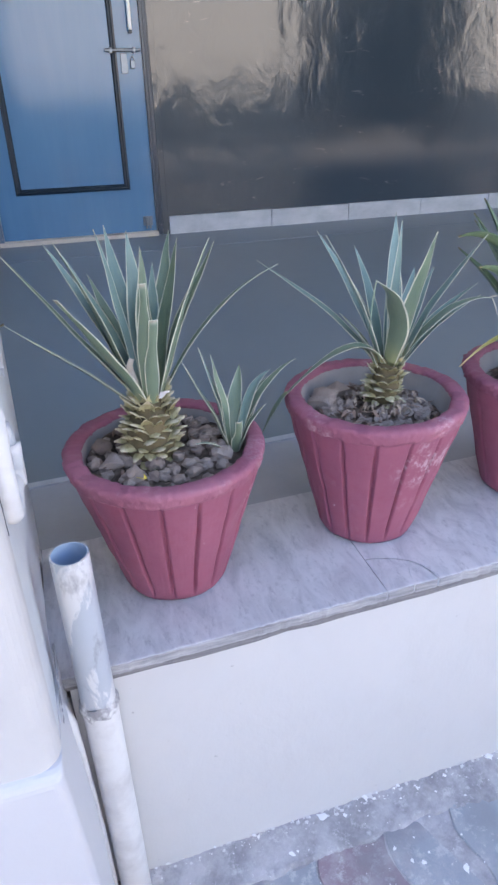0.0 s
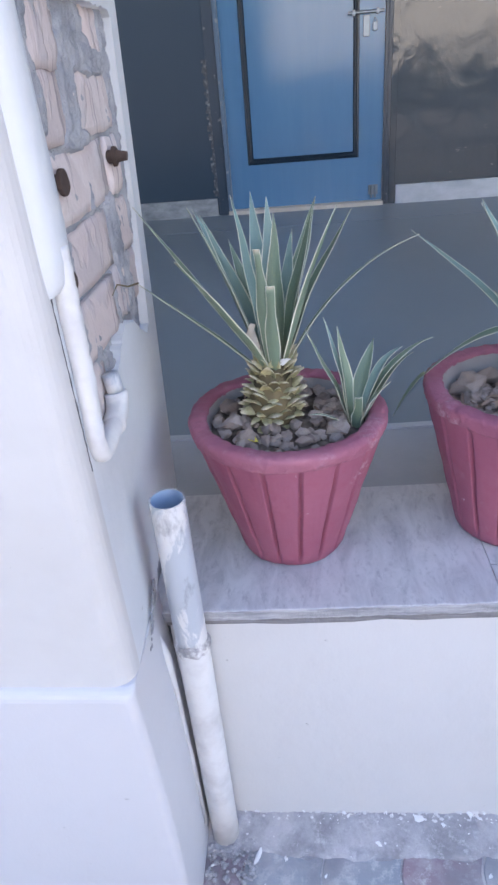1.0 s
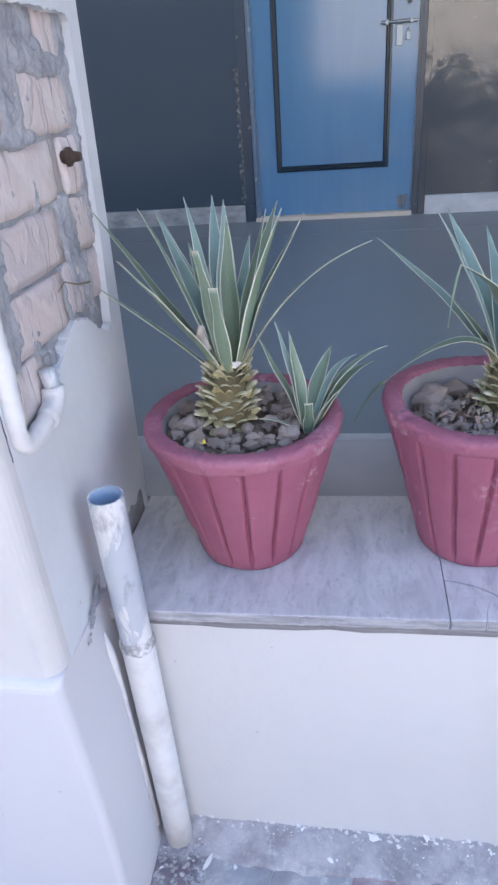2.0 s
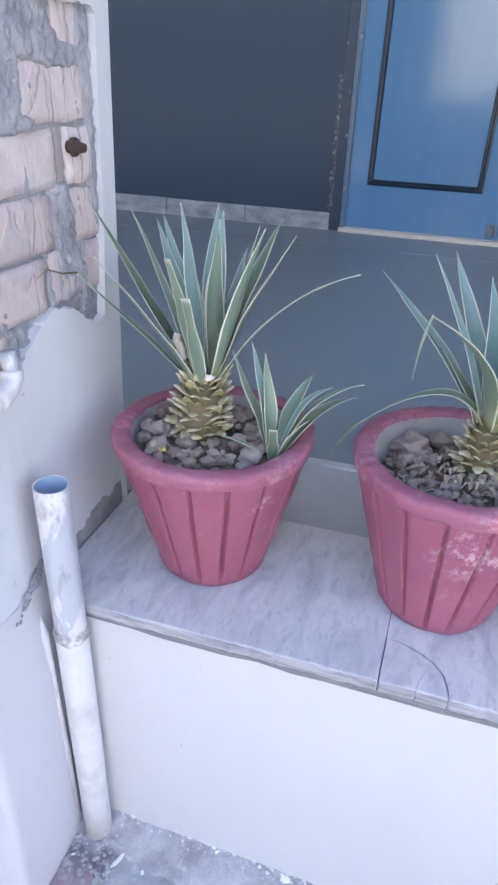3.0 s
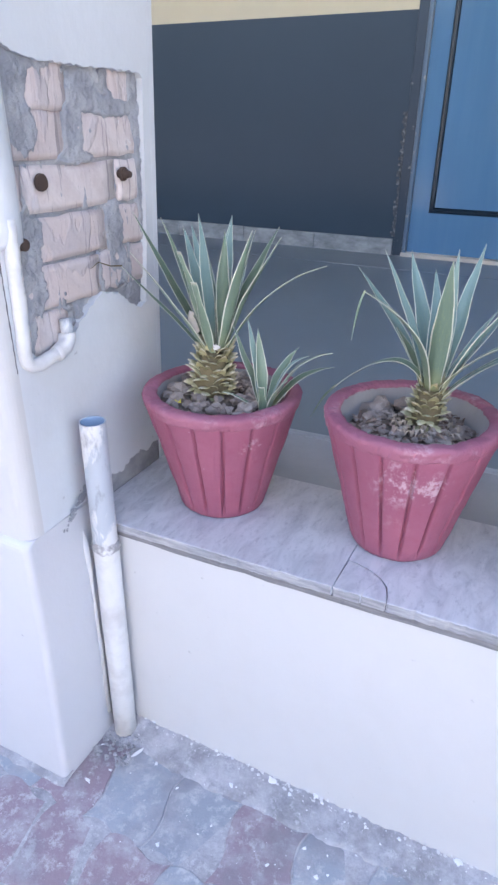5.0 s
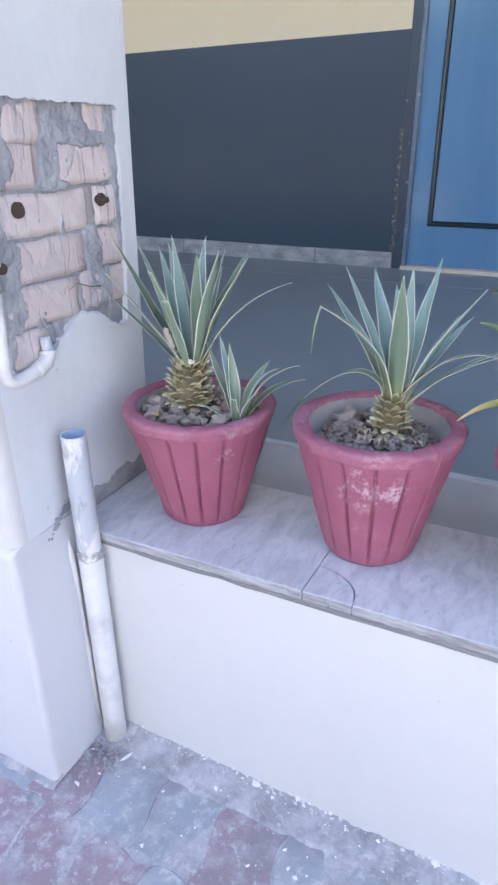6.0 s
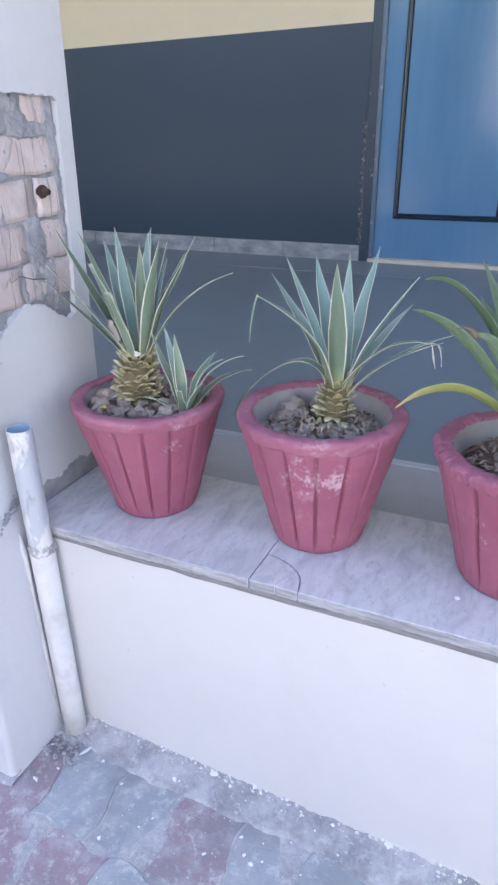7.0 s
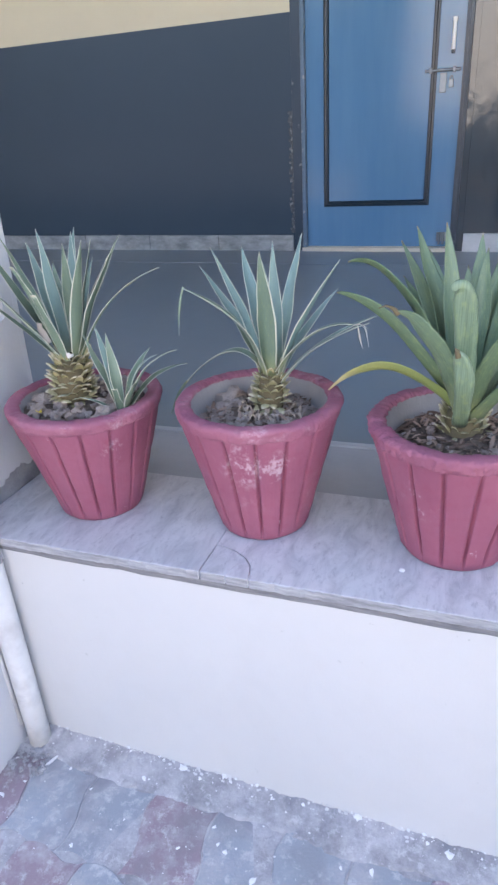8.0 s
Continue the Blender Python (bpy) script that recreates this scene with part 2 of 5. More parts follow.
m.colour(m.mix(m.ramp(m.noise(40, 6), 0.35, 0.7), (0.08, 0.055, 0.042, 1), (0.25, 0.19, 0.155, 1)))
m.bump(m.noise(90, 6, None, 0.7), 1.0, 0.012)
M_soil = m.m
m = Mat("clod", 0.95)
col = m.mix(m.random(), (0.26, 0.195, 0.17, 1), (0.50, 0.42, 0.38, 1))
m.colour(m.mix(m.mul(m.ramp(m.noise(60, 5), 0.4, 0.7), 0.5), col, (0.22, 0.18, 0.16, 1)))
m.bump(m.noise(110, 5), 0.7, 0.004)
M_clod = m.m
m = Mat("dry_chip", 0.9)
m.colour(m.mix(m.random(), (0.12, 0.070, 0.052, 1), (0.40, 0.275, 0.215, 1)))
m.bump(m.noise(90, 4), 0.4, 0.003)
M_chip = m.m


def leaf_material(name, a, b, tip, streak=0.35, mottle=0.45, tip_from=0.965, base=(0.34, 0.36, 0.17, 1), base_to=0.22):
    m = Mat(name, 0.36)
    uv = m.mapped((9, 1.2, 1), source="UV")
    st = m.ramp(m.noise(3.0, 5, uv), 0.35, 0.7)
    col = m.mix(m.random(), a, b)
    col = m.mix(m.mul(st, streak), col, scaled(a, 0.62))
    blot = m.ramp(m.noise(2.2, 5, m.mapped((2.5, 7, 1), source="UV"), 0.6), 0.52, 0.72)
    col = m.mix(m.mul(blot, mottle), col, (b[0] * 1.25, b[1] * 1.12, b[2] * 0.72, 1))
    sep = m.t.nodes.new("ShaderNodeSeparateXYZ")
    m.link(m.co.outputs["UV"], sep.inputs[0])
    col = m.mix(m.mul(m.ramp(sep.outputs[1], tip_from, 1.0), 0.8), col, tip)
    col = m.mix(m.mul(m.ramp(sep.outputs[1], base_to, 0.0), 0.65), col, base)
    m.colour(col)
    m.bump(m.noise(7, 3, uv), 0.2, 0.002)
    m.b.inputs["Subsurface Weight"].default_value = 0.0
    return m.m


M_leaf = leaf_material("glaucous_leaf", (0.115, 0.178, 0.128, 1), (0.178, 0.252, 0.190, 1), (0.42, 0.36, 0.28, 1))
M_leaf_blue = leaf_material("blue_green_leaf", (0.145, 0.240, 0.225, 1), (0.20, 0.315, 0.30, 1), (0.42, 0.38, 0.30, 1))
M_leaf_green = leaf_material("fleshy_green_leaf", (0.130, 0.205, 0.118, 1), (0.205, 0.295, 0.200, 1), (0.30, 0.19, 0.13, 1), 0.8, 0.8)
M_leaf_yellow = leaf_material("yellowing_leaf", (0.25, 0.28, 0.085, 1), (0.29, 0.31, 0.105, 1), (0.60, 0.47, 0.28, 1), 0.5, 0.7, 0.72, (0.15, 0.23, 0.09, 1), 0.75)
m = Mat("leaf_margin", 0.5)
m.colour(m.mix(m.noise(30), (0.52, 0.54, 0.42, 1), (0.66, 0.67, 0.57, 1)))
M_margin = m.m
m = Mat("dead_leaf", 0.8)
m.colour(m.mix(m.noise(20), (0.30, 0.28, 0.25, 1), (0.45, 0.42, 0.38, 1)))
M_dead = m.m
m = Mat("dead_shred", 0.85)
m.colour(m.mix(m.random(), (0.26, 0.19, 0.145, 1), (0.52, 0.42, 0.33, 1)))
m.bump(m.noise(120, 4), 0.4, 0.002)
M_shred = m.m
m = Mat("dried_leaf_base", 0.75)
col = m.mix(m.random(), (0.27, 0.245, 0.125, 1), (0.48, 0.44, 0.26, 1))
sep = m.t.nodes.new("ShaderNodeSeparateXYZ")
m.link(m.co.outputs["Object"], sep.inputs[0])
col = m.mix(m.ramp(sep.outputs[1], 0.016, 0.03), col, (0.72, 0.66, 0.50, 1))
m.colour(m.mix(m.mul(m.ramp(m.noise(120, 4), 0.45, 0.7), 0.5), col, (0.16, 0.12, 0.06, 1)))
m.bump(m.noise(160, 4), 0.5, 0.002)
M_scale = m.m
m = Mat("stump_core", 0.9)
m.colour(m.mix(m.noise(60), (0.10, 0.08, 0.045, 1), (0.19, 0.15, 0.08, 1)))
M_core = m.m

def paver_material(name, tone):
    m = Mat(name, 0.85)
    col = m.mix(m.random(), tone, scaled(tone, 1.15))
    geo = m.t.nodes.new("ShaderNodeNewGeometry").outputs["Position"]
    col = m.mix(m.ramp(m.noise(9, 7, geo, 0.7), 0.47, 0.68), col, (0.40, 0.385, 0.40, 1))
    col = m.mix(m.mul(m.ramp(m.noise(30, 7, geo, 0.75), 0.52, 0.62), 0.7), col, (0.50, 0.49, 0.50, 1))
    col = m.mix(m.mul(m.ramp(m.noise(5, 5, geo), 0.5, 0.66), 0.6), col, (0.20, 0.195, 0.215, 1))
    spl = m.ramp(m.noise(55, 3, None, 0.5), 0.70, 0.73)
    m.colour(m.mix(m.mul(spl, 0.8), col, (0.62, 0.61, 0.61, 1)))
    m.bump(m.noise(12, 5), 0.3, 0.01)
    m.bump(m.noise(110, 5, None, 0.7), 0.5, 0.004)
    return m.m


M_paver = paver_material("grey_paver", (0.27, 0.295, 0.325, 1))
M_paver_red = paver_material("reddish_paver", (0.272, 0.205, 0.232, 1))
m = Mat("dirty_cement", 0.9)
col = m.mix(m.ramp(m.noise(9, 7, None, 0.72), 0.38, 0.62), (0.24, 0.235, 0.25, 1), (0.44, 0.43, 0.445, 1))
col = m.mix(m.mul(m.ramp(m.noise(34, 6, None, 0.75), 0.54, 0.64), 0.6), col, (0.55, 0.54, 0.55, 1))
spl = m.ramp(m.noise(60, 3, None, 0.5), 0.68, 0.72)
m.colour(m.mix(m.mul(spl, 0.35), col, (0.60, 0.59, 0.59, 1)))
m.bump(m.noise(30, 6, None, 0.7), 0.7, 0.01)
M_cement = m.m
m = Mat("yard_ground", 0.95)
m.colour(m.mix(m.noise(0.7, 8, None, 0.7), (0.24, 0.24, 0.24, 1), (0.36, 0.355, 0.35, 1)))
m.bump(m.noise(30, 6), 0.5, 0.02)
M_ground = m.m
m = Mat("white_splash", 0.7)
m.colour(m.mix(m.noise(80), (0.68, 0.68, 0.68, 1), (0.80, 0.80, 0.80, 1)))
M_splash = m.m
m = Mat("white_plastic", 0.3)
m.colour(m.mix(m.noise(30), (0.78, 0.76, 0.70, 1), (0.82, 0.81, 0.76, 1)))
M_handle = m.m
m = Mat("steel", 0.35, 0.9)
m.colour(m.mix(m.noise(30), (0.13, 0.17, 0.21, 1), (0.24, 0.28, 0.31, 1)))
M_steel = m.m
m = Mat("chrome", 0.3, 0.8)
m.colour(m.mix(m.noise(60), (0.45, 0.48, 0.50, 1), (0.75, 0.77, 0.78, 1)))
M_chrome = m.m
m = Mat("threshold_stone", 0.5)
m.colour(m.mix(m.noise(12, 5), (0.40, 0.36, 0.32, 1), (0.56, 0.52, 0.47, 1)))
M_thresh = m.m
m = Mat("yellow_leaflet", 0.6)
m.colour(m.mix(m.noise(40), (0.60, 0.45, 0.05, 1), (0.70, 0.55, 0.10, 1)))
M_yellow = m.m
m = Mat("crack_dark", 0.95)
m.colour(m.mix(m.noise(30), (0.05, 0.05, 0.055, 1), (0.11, 0.11, 0.12, 1)))
M_crack = m.m


def mesh_of(name, bm, *mats, smooth=False):
    bmesh.ops.recalc_face_normals(bm, faces=bm.faces)
    me = bpy.data.meshes.new(name)
    bm.to_mesh(me)
    bm.free()
    for k in mats:
        me.materials.append(k)
    if smooth:
        for p in me.polygons:
            p.use_smooth = True
    return me


def thing(name, bm, material, label="", category="", group="", kind="", smooth=False):
    mats = material if isinstance(material, tuple) else (material,)
    return tagged(new(name, mesh_of(name, bm, *mats, smooth=smooth)), label, category, group, kind)


def part(name, bm, material, parent, label="", smooth=False):
    mats = material if isinstance(material, tuple) else (material,)
    ob = new(name, mesh_of(name, bm, *mats, smooth=smooth))
    ob.parent = parent
    return tagged(ob, label)


def holder(name, place, label="", category="", group="", kind=""):
    """An Empty at a thing's base; its parts are built in world places and keep them."""
    ob = new(name)
    ob.location = place
    return tagged(ob, label, category, group, kind)


def under(ob, parent):
    """Parent ob without moving it."""
    ob.parent = parent
    if parent.type == 'EMPTY':
        ob.matrix_parent_inverse = Matrix.Translation(parent.location).inverted()
    return ob


def hpart(name, bm, material, parent, label="", smooth=False):
    return under(part(name, bm, material, None, label, smooth), parent)


def box(bm, x0, x1, y0, y1, z0, z1, bevel=0.0, seg=2):
    v = [bm.verts.new((x, y, z)) for x in (x0, x1) for y in (y0, y1) for z in (z0, z1)]
    fs = [bm.faces.new([v[i] for i in q]) for q in ((0, 1, 3, 2), (4, 6, 7, 5), (0, 4, 5, 1), (2, 3, 7, 6), (0, 2, 6, 4), (1, 5, 7, 3))]
    if bevel:
        es = list({e for f in fs for e in f.edges})
        bmesh.ops.bevel(bm, geom=es, offset=bevel, segments=seg, profile=0.5, affect='EDGES')
    return bm


def boxed(*a, **k):
    return box(bmesh.new(), *a, **k)


def tube(bm, pts, radius, seg=16, inner=0.0, cap=True):
    """A round tube along points; radius a number or one per point."""
    pts = [Vector(p) for p in pts]
    rings, ups = [], None
    for i, p in enumerate(pts):
        d = (pts[min(i + 1, len(pts) - 1)] - pts[max(i - 1, 0)]).normalized()
        if ups is None:
            ups = d.orthogonal().normalized()
        ups = (ups - d * ups.dot(d)).normalized()
        s = d.cross(ups)
        r = radius[i] if isinstance(radius, (list, tuple)) else radius
        rings.append([bm.verts.new(p + (ups * math.cos(a) + s * math.sin(a)) * r) for a in (2 * math.pi * k / seg for k in range(seg))])
    for a, b in zip(rings, rings[1:]):
        for k in range(seg):
            bm.faces.new((a[k], a[(k + 1) % seg], b[(k + 1) % seg], b[k]))
    if cap:
        bm.faces.new(rings[0])
        bm.faces.new(rings[-1])
    return bm


def bend(a, b, c, n=8):
    a, b, c = Vector(a), Vector(b), Vector(c)
    return [a * (1 - t) ** 2 + b * 2 * t * (1 - t) + c * t * t for t in (i / n for i in range(n + 1))]


def ledge_z(x, y=0.0):
    """Top of the marble and the floor behind it, sloped to fit the camera's view."""
    k = max(0.0, 1 - y / 3.5)
    return 0.680 + (-0.006 + 0.028 * max(-0.6, min(2.4, x) - 0.5)) * k


def ground_z(x):
    return 0.014 * (max(-0.6, min(2.2, x)) - 0.5)


def sheet(x0, x1, y0, y1, nx, ny, zf, thick):
    """A slab whose top follows zf(x, y)."""
    bm = bmesh.new()
    top, bot = [], []
    for j in range(ny + 1):
        for i in range(nx + 1):
            x, y = x0 + (x1 - x0) * i / nx, y0 + (y1 - y0) * j / ny
            top.append(bm.verts.new((x, y, zf(x, y))))
            bot.append(bm.verts.new((x, y, zf(x, y) - thick)))
    w = nx + 1
    for j in range(ny):
        for i in range(nx):
            q = (j * w + i, j * w + i + 1, (j + 1) * w + i + 1, (j + 1) * w + i)
            bm.faces.new([top[k] for k in q])
            bm.faces.new([bot[k] for k in reversed(q)])
    rim = [i for i in range(w)] + [j * w + nx for j in range(1, ny + 1)] + [ny * w + i for i in range(nx - 1, -1, -1)] + [j * w for j in range(ny - 1, 0, -1)]
    for a, b in zip(rim, rim[1:] + rim[:1]):
        bm.faces.new((top[a], bot[a], bot[b], top[b]))
    return bm


def plate(outline, hole, to3, thick):
    """A flat plate with a hole, both closed outlines in its plane; to3 gives a place from (u, v, depth)."""
    bm = bmesh.new()
    def ring(pts):
        vs = [bm.verts.new((u, v, 0)) for u, v in pts]
        return [bm.edges.new((a, b)) for a, b in zip(vs, vs[1:] + vs[:1])]
    es = ring(outline) + (ring(hole) if hole else [])
    fs = [f for f in bmesh.ops.triangle_fill(bm, edges=es, use_beauty=True)["geom"] if isinstance(f, bmesh.types.BMFace)]
    got = bmesh.ops.extrude_face_region(bm, geom=fs)
    for v in [g for g in got["geom"] if isinstance(g, bmesh.types.BMVert)]:
        v.co.z = 1.0
    for v in bm.verts:
        v.co = to3(v.co.x, v.co.y, v.co.z * thick)
    return bm


def ragged(pts, step=0.012, amp=0.004, seed=1, closed=True):
    """An outline broken into short uneven steps."""
    r, out = random.Random(seed), []
    ends = pts[1:] + pts[:1] if closed else pts[1:]
    for (ax, ay), (bx, by) in zip(pts, ends):
        n = max(1, int(math.hypot(bx - ax, by - ay) / step))
        k = 0.25 if ax > 0.27 and bx > 0.27 else 1.0
        for i in range(n):
            t = i / n
            out.append((ax + (bx - ax) * t + r.uniform(-amp, amp) * k, ay + (by - ay) * t + r.uniform(-amp, amp) * k))
    return out

# ---- the large structure ----
BACK = 3.52      # face of the back wall
WALL = 0.012     # face of the low wall under the marble
PLASTER = -0.010  # side face of the pillar
CORE = -0.034
RIGHT, LEFT = 7.0, -5.0

gz = bmesh.new()
v = [gz.verts.new(p) for p in ((-300, -300, -0.03), (300, -300, -0.03), (300, 300, -0.03), (-300, 300, -0.03))]
gz.faces.new(v)
thing("ground", gz, M_ground, "dusty grey-brown yard ground", "ground", kind="structure")

# back wall: dark enamel dado below, cream above, with the door's opening
DX0, DX1, DTOP = -0.255, 0.868, 2.78
dado = bmesh.new()
box(dado, LEFT, DX0, BACK, BACK + 0.22, 0.5, 2.098)
thing("wall_back_left", dado, M_enamel, "glossy dark blue-grey enamel dado wall", "wall", kind="structure")
dado = bmesh.new()
box(dado, DX1, RIGHT, BACK, BACK + 0.22, 0.5, 2.098)
thing("wall_back_right", dado, M_enamel_worn, "glossy dark enamel dado wall with scuffed trowelled plaster", "wall", kind="structure")
up = bmesh.new()
box(up, LEFT, DX0, BACK - 0.002, BACK + 0.22, 2.098, 3.5)
box(up, DX1, RIGHT, BACK - 0.002, BACK + 0.22, 2.098, 3.5)
box(up, DX0, DX1, BACK - 0.002, BACK + 0.22, DTOP, 3.5)
thing("wall_back_upper", up, M_cream_wall, "cream painted upper back wall above the dark dado", "wall", kind="structure")
thing("wall_left_end", boxed(LEFT - 0.2, LEFT, 0.3, BACK + 0.22, 0.4, 3.5), M_cream_wall, "cream painted veranda end wall", "wall", kind="structure")
thing("wall_right_end", boxed(RIGHT, RIGHT + 0.2, 0.3, BACK + 0.22, 0.4, 3.5), M_cream_wall, "cream painted veranda end wall", "wall", kind="structure")
# roof and parapet are out of view, added to shade the front
thing("ceiling", boxed(LEFT - 0.4, RIGHT + 0.4, -0.22, BACK + 0.5, 3.5, 3.65), M_white, "unseen white veranda roof slab, sized to block the sun", "ceiling", kind="structure")
thing("parapet", boxed(LEFT - 0.4, RIGHT + 0.4, -0.22, -0.02, 3.651, 4.3), M_white, "unseen white parapet, added to lengthen the roof's shadow", "wall", kind="structure")

# floors
thing("floor", sheet(LEFT, RIGHT, 0.634, 3.052, 24, 8, ledge_z, 0.12), M_floor, "smooth blue-grey polished cement veranda floor", "floor", kind="structure")
thing("floor_border", sheet(LEFT, RIGHT, 3.064, BACK + 0.2, 24, 2, ledge_z, 0.12), M_floor, "grey cement floor border along the back wall", "floor", kind="structure")
thing("floor_joint", sheet(LEFT, RIGHT, 3.052, 3.064, 24, 1, lambda x, y: ledge_z(x, y) - 0.0015, 0.05), M_skirt, "thin pale joint line in the floor", "trim", kind="structure")
thing("floor_edge_line", sheet(-0.5, RIGHT, 0.612, 0.634, 60, 1, lambda x, y: ledge_z(x, y) + 0.004 + 0.002 * noise.noise((x * 9, 0, 0)), 0.05), M_skirt_pale, "pale raised line behind the marble ledge", "trim", kind="structure")
# a plain strip, darker than the marble in front of it
thing("floor_strip", sheet(-1.2, RIGHT, 0.362, 0.612, 24, 2, lambda x, y: ledge_z(x, y) - 0.002, 0.06), M_strip, "smooth grey strip behind the marble", "floor", kind="structure")
low = bmesh.new()
box(low, -0.2, RIGHT, WALL, 0.62, -0.1, 0.600)
thing("wall_under", low, M_crack, "masonry core of the veranda plinth", "wall", kind="structure")
face = sheet(0.0, RIGHT, WALL - 0.004, WALL + 0.03, 260, 1, lambda x, y: ledge_z(x) - 0.037 + 0.0035 * noise.noise((x * 21, 0, 8)) + 0.002 * noise.noise((x * 60, 0, 8)), 0.74)
thing("wall_front", face, M_lowwall, "smooth white painted low wall under the marble ledge", "wall", kind="structure")
thing("wall_left_front", boxed(LEFT, -0.47, WALL - 0.004, 0.62, -0.1, 0.66), M_lowwall, "white painted low veranda wall", "wall", kind="structure")

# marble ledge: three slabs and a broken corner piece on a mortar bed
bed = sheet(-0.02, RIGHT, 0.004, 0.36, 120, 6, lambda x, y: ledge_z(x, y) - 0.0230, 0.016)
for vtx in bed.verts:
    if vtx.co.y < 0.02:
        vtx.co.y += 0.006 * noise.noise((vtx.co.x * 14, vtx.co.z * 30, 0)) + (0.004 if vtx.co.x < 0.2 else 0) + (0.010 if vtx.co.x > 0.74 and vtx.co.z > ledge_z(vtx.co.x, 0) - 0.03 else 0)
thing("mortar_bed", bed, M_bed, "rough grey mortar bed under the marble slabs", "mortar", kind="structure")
ledge = holder("marble_ledge", (0.6, 0.18, 0.66), "worn grey-white marble ledge with a cracked corner", "ledge", kind="structure")


def slab(outline, drop=0.0):
    """A marble piece over an outline in plan, its edges eased."""
    bm = bmesh.new()
    vs = [bm.verts.new((x, y, 0)) for x, y in outline]
    f = bm.faces.new(vs)
    ext = bmesh.ops.extrude_face_region(bm, geom=[f])
    for g in ext["geom"]:
        if isinstance(g, bmesh.types.BMVert):
            g.co.z = 1
    bmesh.ops.recalc_face_normals(bm, faces=bm.faces)
    for vtx in bm.verts:
        vtx.co.z = ledge_z(vtx.co.x, vtx.co.y) - drop - (0.021 if vtx.co.z < 0.5 else 0.0)
    es = [e for e in bm.edges if len(e.link_faces) == 2 and e.calc_face_angle(0) > 0.9 and (e.verts[0].co.z + e.verts[1].co.z) / 2 > ledge_z(e.verts[0].co.x, e.verts[0].co.y) - drop - 0.012 and max(e.verts[0].co.y, e.verts[1].co.y) < 0.008]
    bmesh.ops.bevel(bm, geom=es, offset=0.0035, segments=2, profile=0.5, affect='EDGES')
    bm.normal_update()
    # faces turned to the front get the grey with the shade in it
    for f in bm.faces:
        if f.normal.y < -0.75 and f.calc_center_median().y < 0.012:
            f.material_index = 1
    return bm


def run(x0, x1, y, n, amp, seed):
    return [(x0 + (x1 - x0) * i / n, y + amp * noise.noise((i * 1.7 + seed * 9.1, seed, 0))) for i in range(n + 1)]


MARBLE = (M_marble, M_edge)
crackline = [(0.696, -0.001), (0.692, 0.020), (0.684, 0.045), (0.668, 0.064), (0.640, 0.082), (0.605, 0.094), (0.590, 0.0955)]
front_a = run(-0.03, 0.5868, -0.002, 70, 0.0035, 1)
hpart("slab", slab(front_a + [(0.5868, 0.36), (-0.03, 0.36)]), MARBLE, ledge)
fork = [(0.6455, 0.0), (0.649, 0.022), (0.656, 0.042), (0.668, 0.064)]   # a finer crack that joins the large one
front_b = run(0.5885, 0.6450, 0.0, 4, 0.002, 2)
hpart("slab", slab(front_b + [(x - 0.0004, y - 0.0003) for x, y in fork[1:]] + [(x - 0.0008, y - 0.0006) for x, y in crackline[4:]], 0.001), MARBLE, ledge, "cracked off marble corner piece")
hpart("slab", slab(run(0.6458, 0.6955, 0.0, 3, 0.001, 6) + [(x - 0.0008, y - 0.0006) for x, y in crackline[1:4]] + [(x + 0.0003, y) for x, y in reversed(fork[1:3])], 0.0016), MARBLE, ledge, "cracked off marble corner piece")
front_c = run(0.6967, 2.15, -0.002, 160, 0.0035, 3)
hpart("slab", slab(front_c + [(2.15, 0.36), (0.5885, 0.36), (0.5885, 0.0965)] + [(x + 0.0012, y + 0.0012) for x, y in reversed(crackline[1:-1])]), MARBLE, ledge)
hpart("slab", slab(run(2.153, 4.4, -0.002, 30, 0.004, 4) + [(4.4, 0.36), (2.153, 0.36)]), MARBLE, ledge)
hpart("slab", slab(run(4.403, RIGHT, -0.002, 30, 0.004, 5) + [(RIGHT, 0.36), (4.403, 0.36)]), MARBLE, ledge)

# pillar: brick core, plaster skins, plinth
pillar = holder("pillar", (-0.25, 0.08, 0), "white plastered pillar with a broken patch of bare brick", "pillar", kind="structure")
def round_corner(x0, x1, y0, y1, r, n=7):
    """A plan outline whose outer corner at (x1, y0) is rounded."""
    return [(x0, y0)] + [(x1 - r + r * math.sin(a), y0 + r - r * math.cos(a)) for a in (math.pi / 2 * k / n for k in range(n + 1))] + [(x1, y1), (x0, y1)]


def lofted(rings):
    bm = bmesh.new()
    rows = [[bm.verts.new(p) for p in ring] for ring in rings]
    for a, b in zip(rows, rows[1:]):
        for k in range(len(a)):
            bm.faces.new((a[k], a[(k + 1) % len(a)], b[(k + 1) % len(a)], b[k]))
    bm.faces.new(rows[0])
    bm.faces.new(rows[-1])
    return bm


def sway(y, z):
    """Leans the pillar's side out towards its top and back edge, fitting the camera's view."""
    return (0.031 * (max(0.70, min(1.9, z)) - 1.30) - 0.001) * max(0.0, min(1.0, (y + 0.15) / 0.45))


hpart("core", boxed(-0.48, CORE, -0.15, 0.318, 0.0, 3.5), M_mortar, pillar, "grey mortar and rubble core")
hpart("front_plaster", lofted([[(x, y, z) for x, y in round_corner(-0.50, PLASTER + 0.0005, -0.192, -0.150, 0.034)] for z in (0.66, 3.5)]), M_front, pillar)
rings = [[(-0.50, 0.318, z), (PLASTER + sway(0.3, z), 0.318, z), (PLASTER + sway(0.3, z), 0.334, z), (PLASTER - 0.006 + sway(0.3, z), 0.340, z), (-0.50, 0.340, z)] for z in (0.60, 0.70, 1.0, 1.3, 1.6, 1.9, 3.5)]
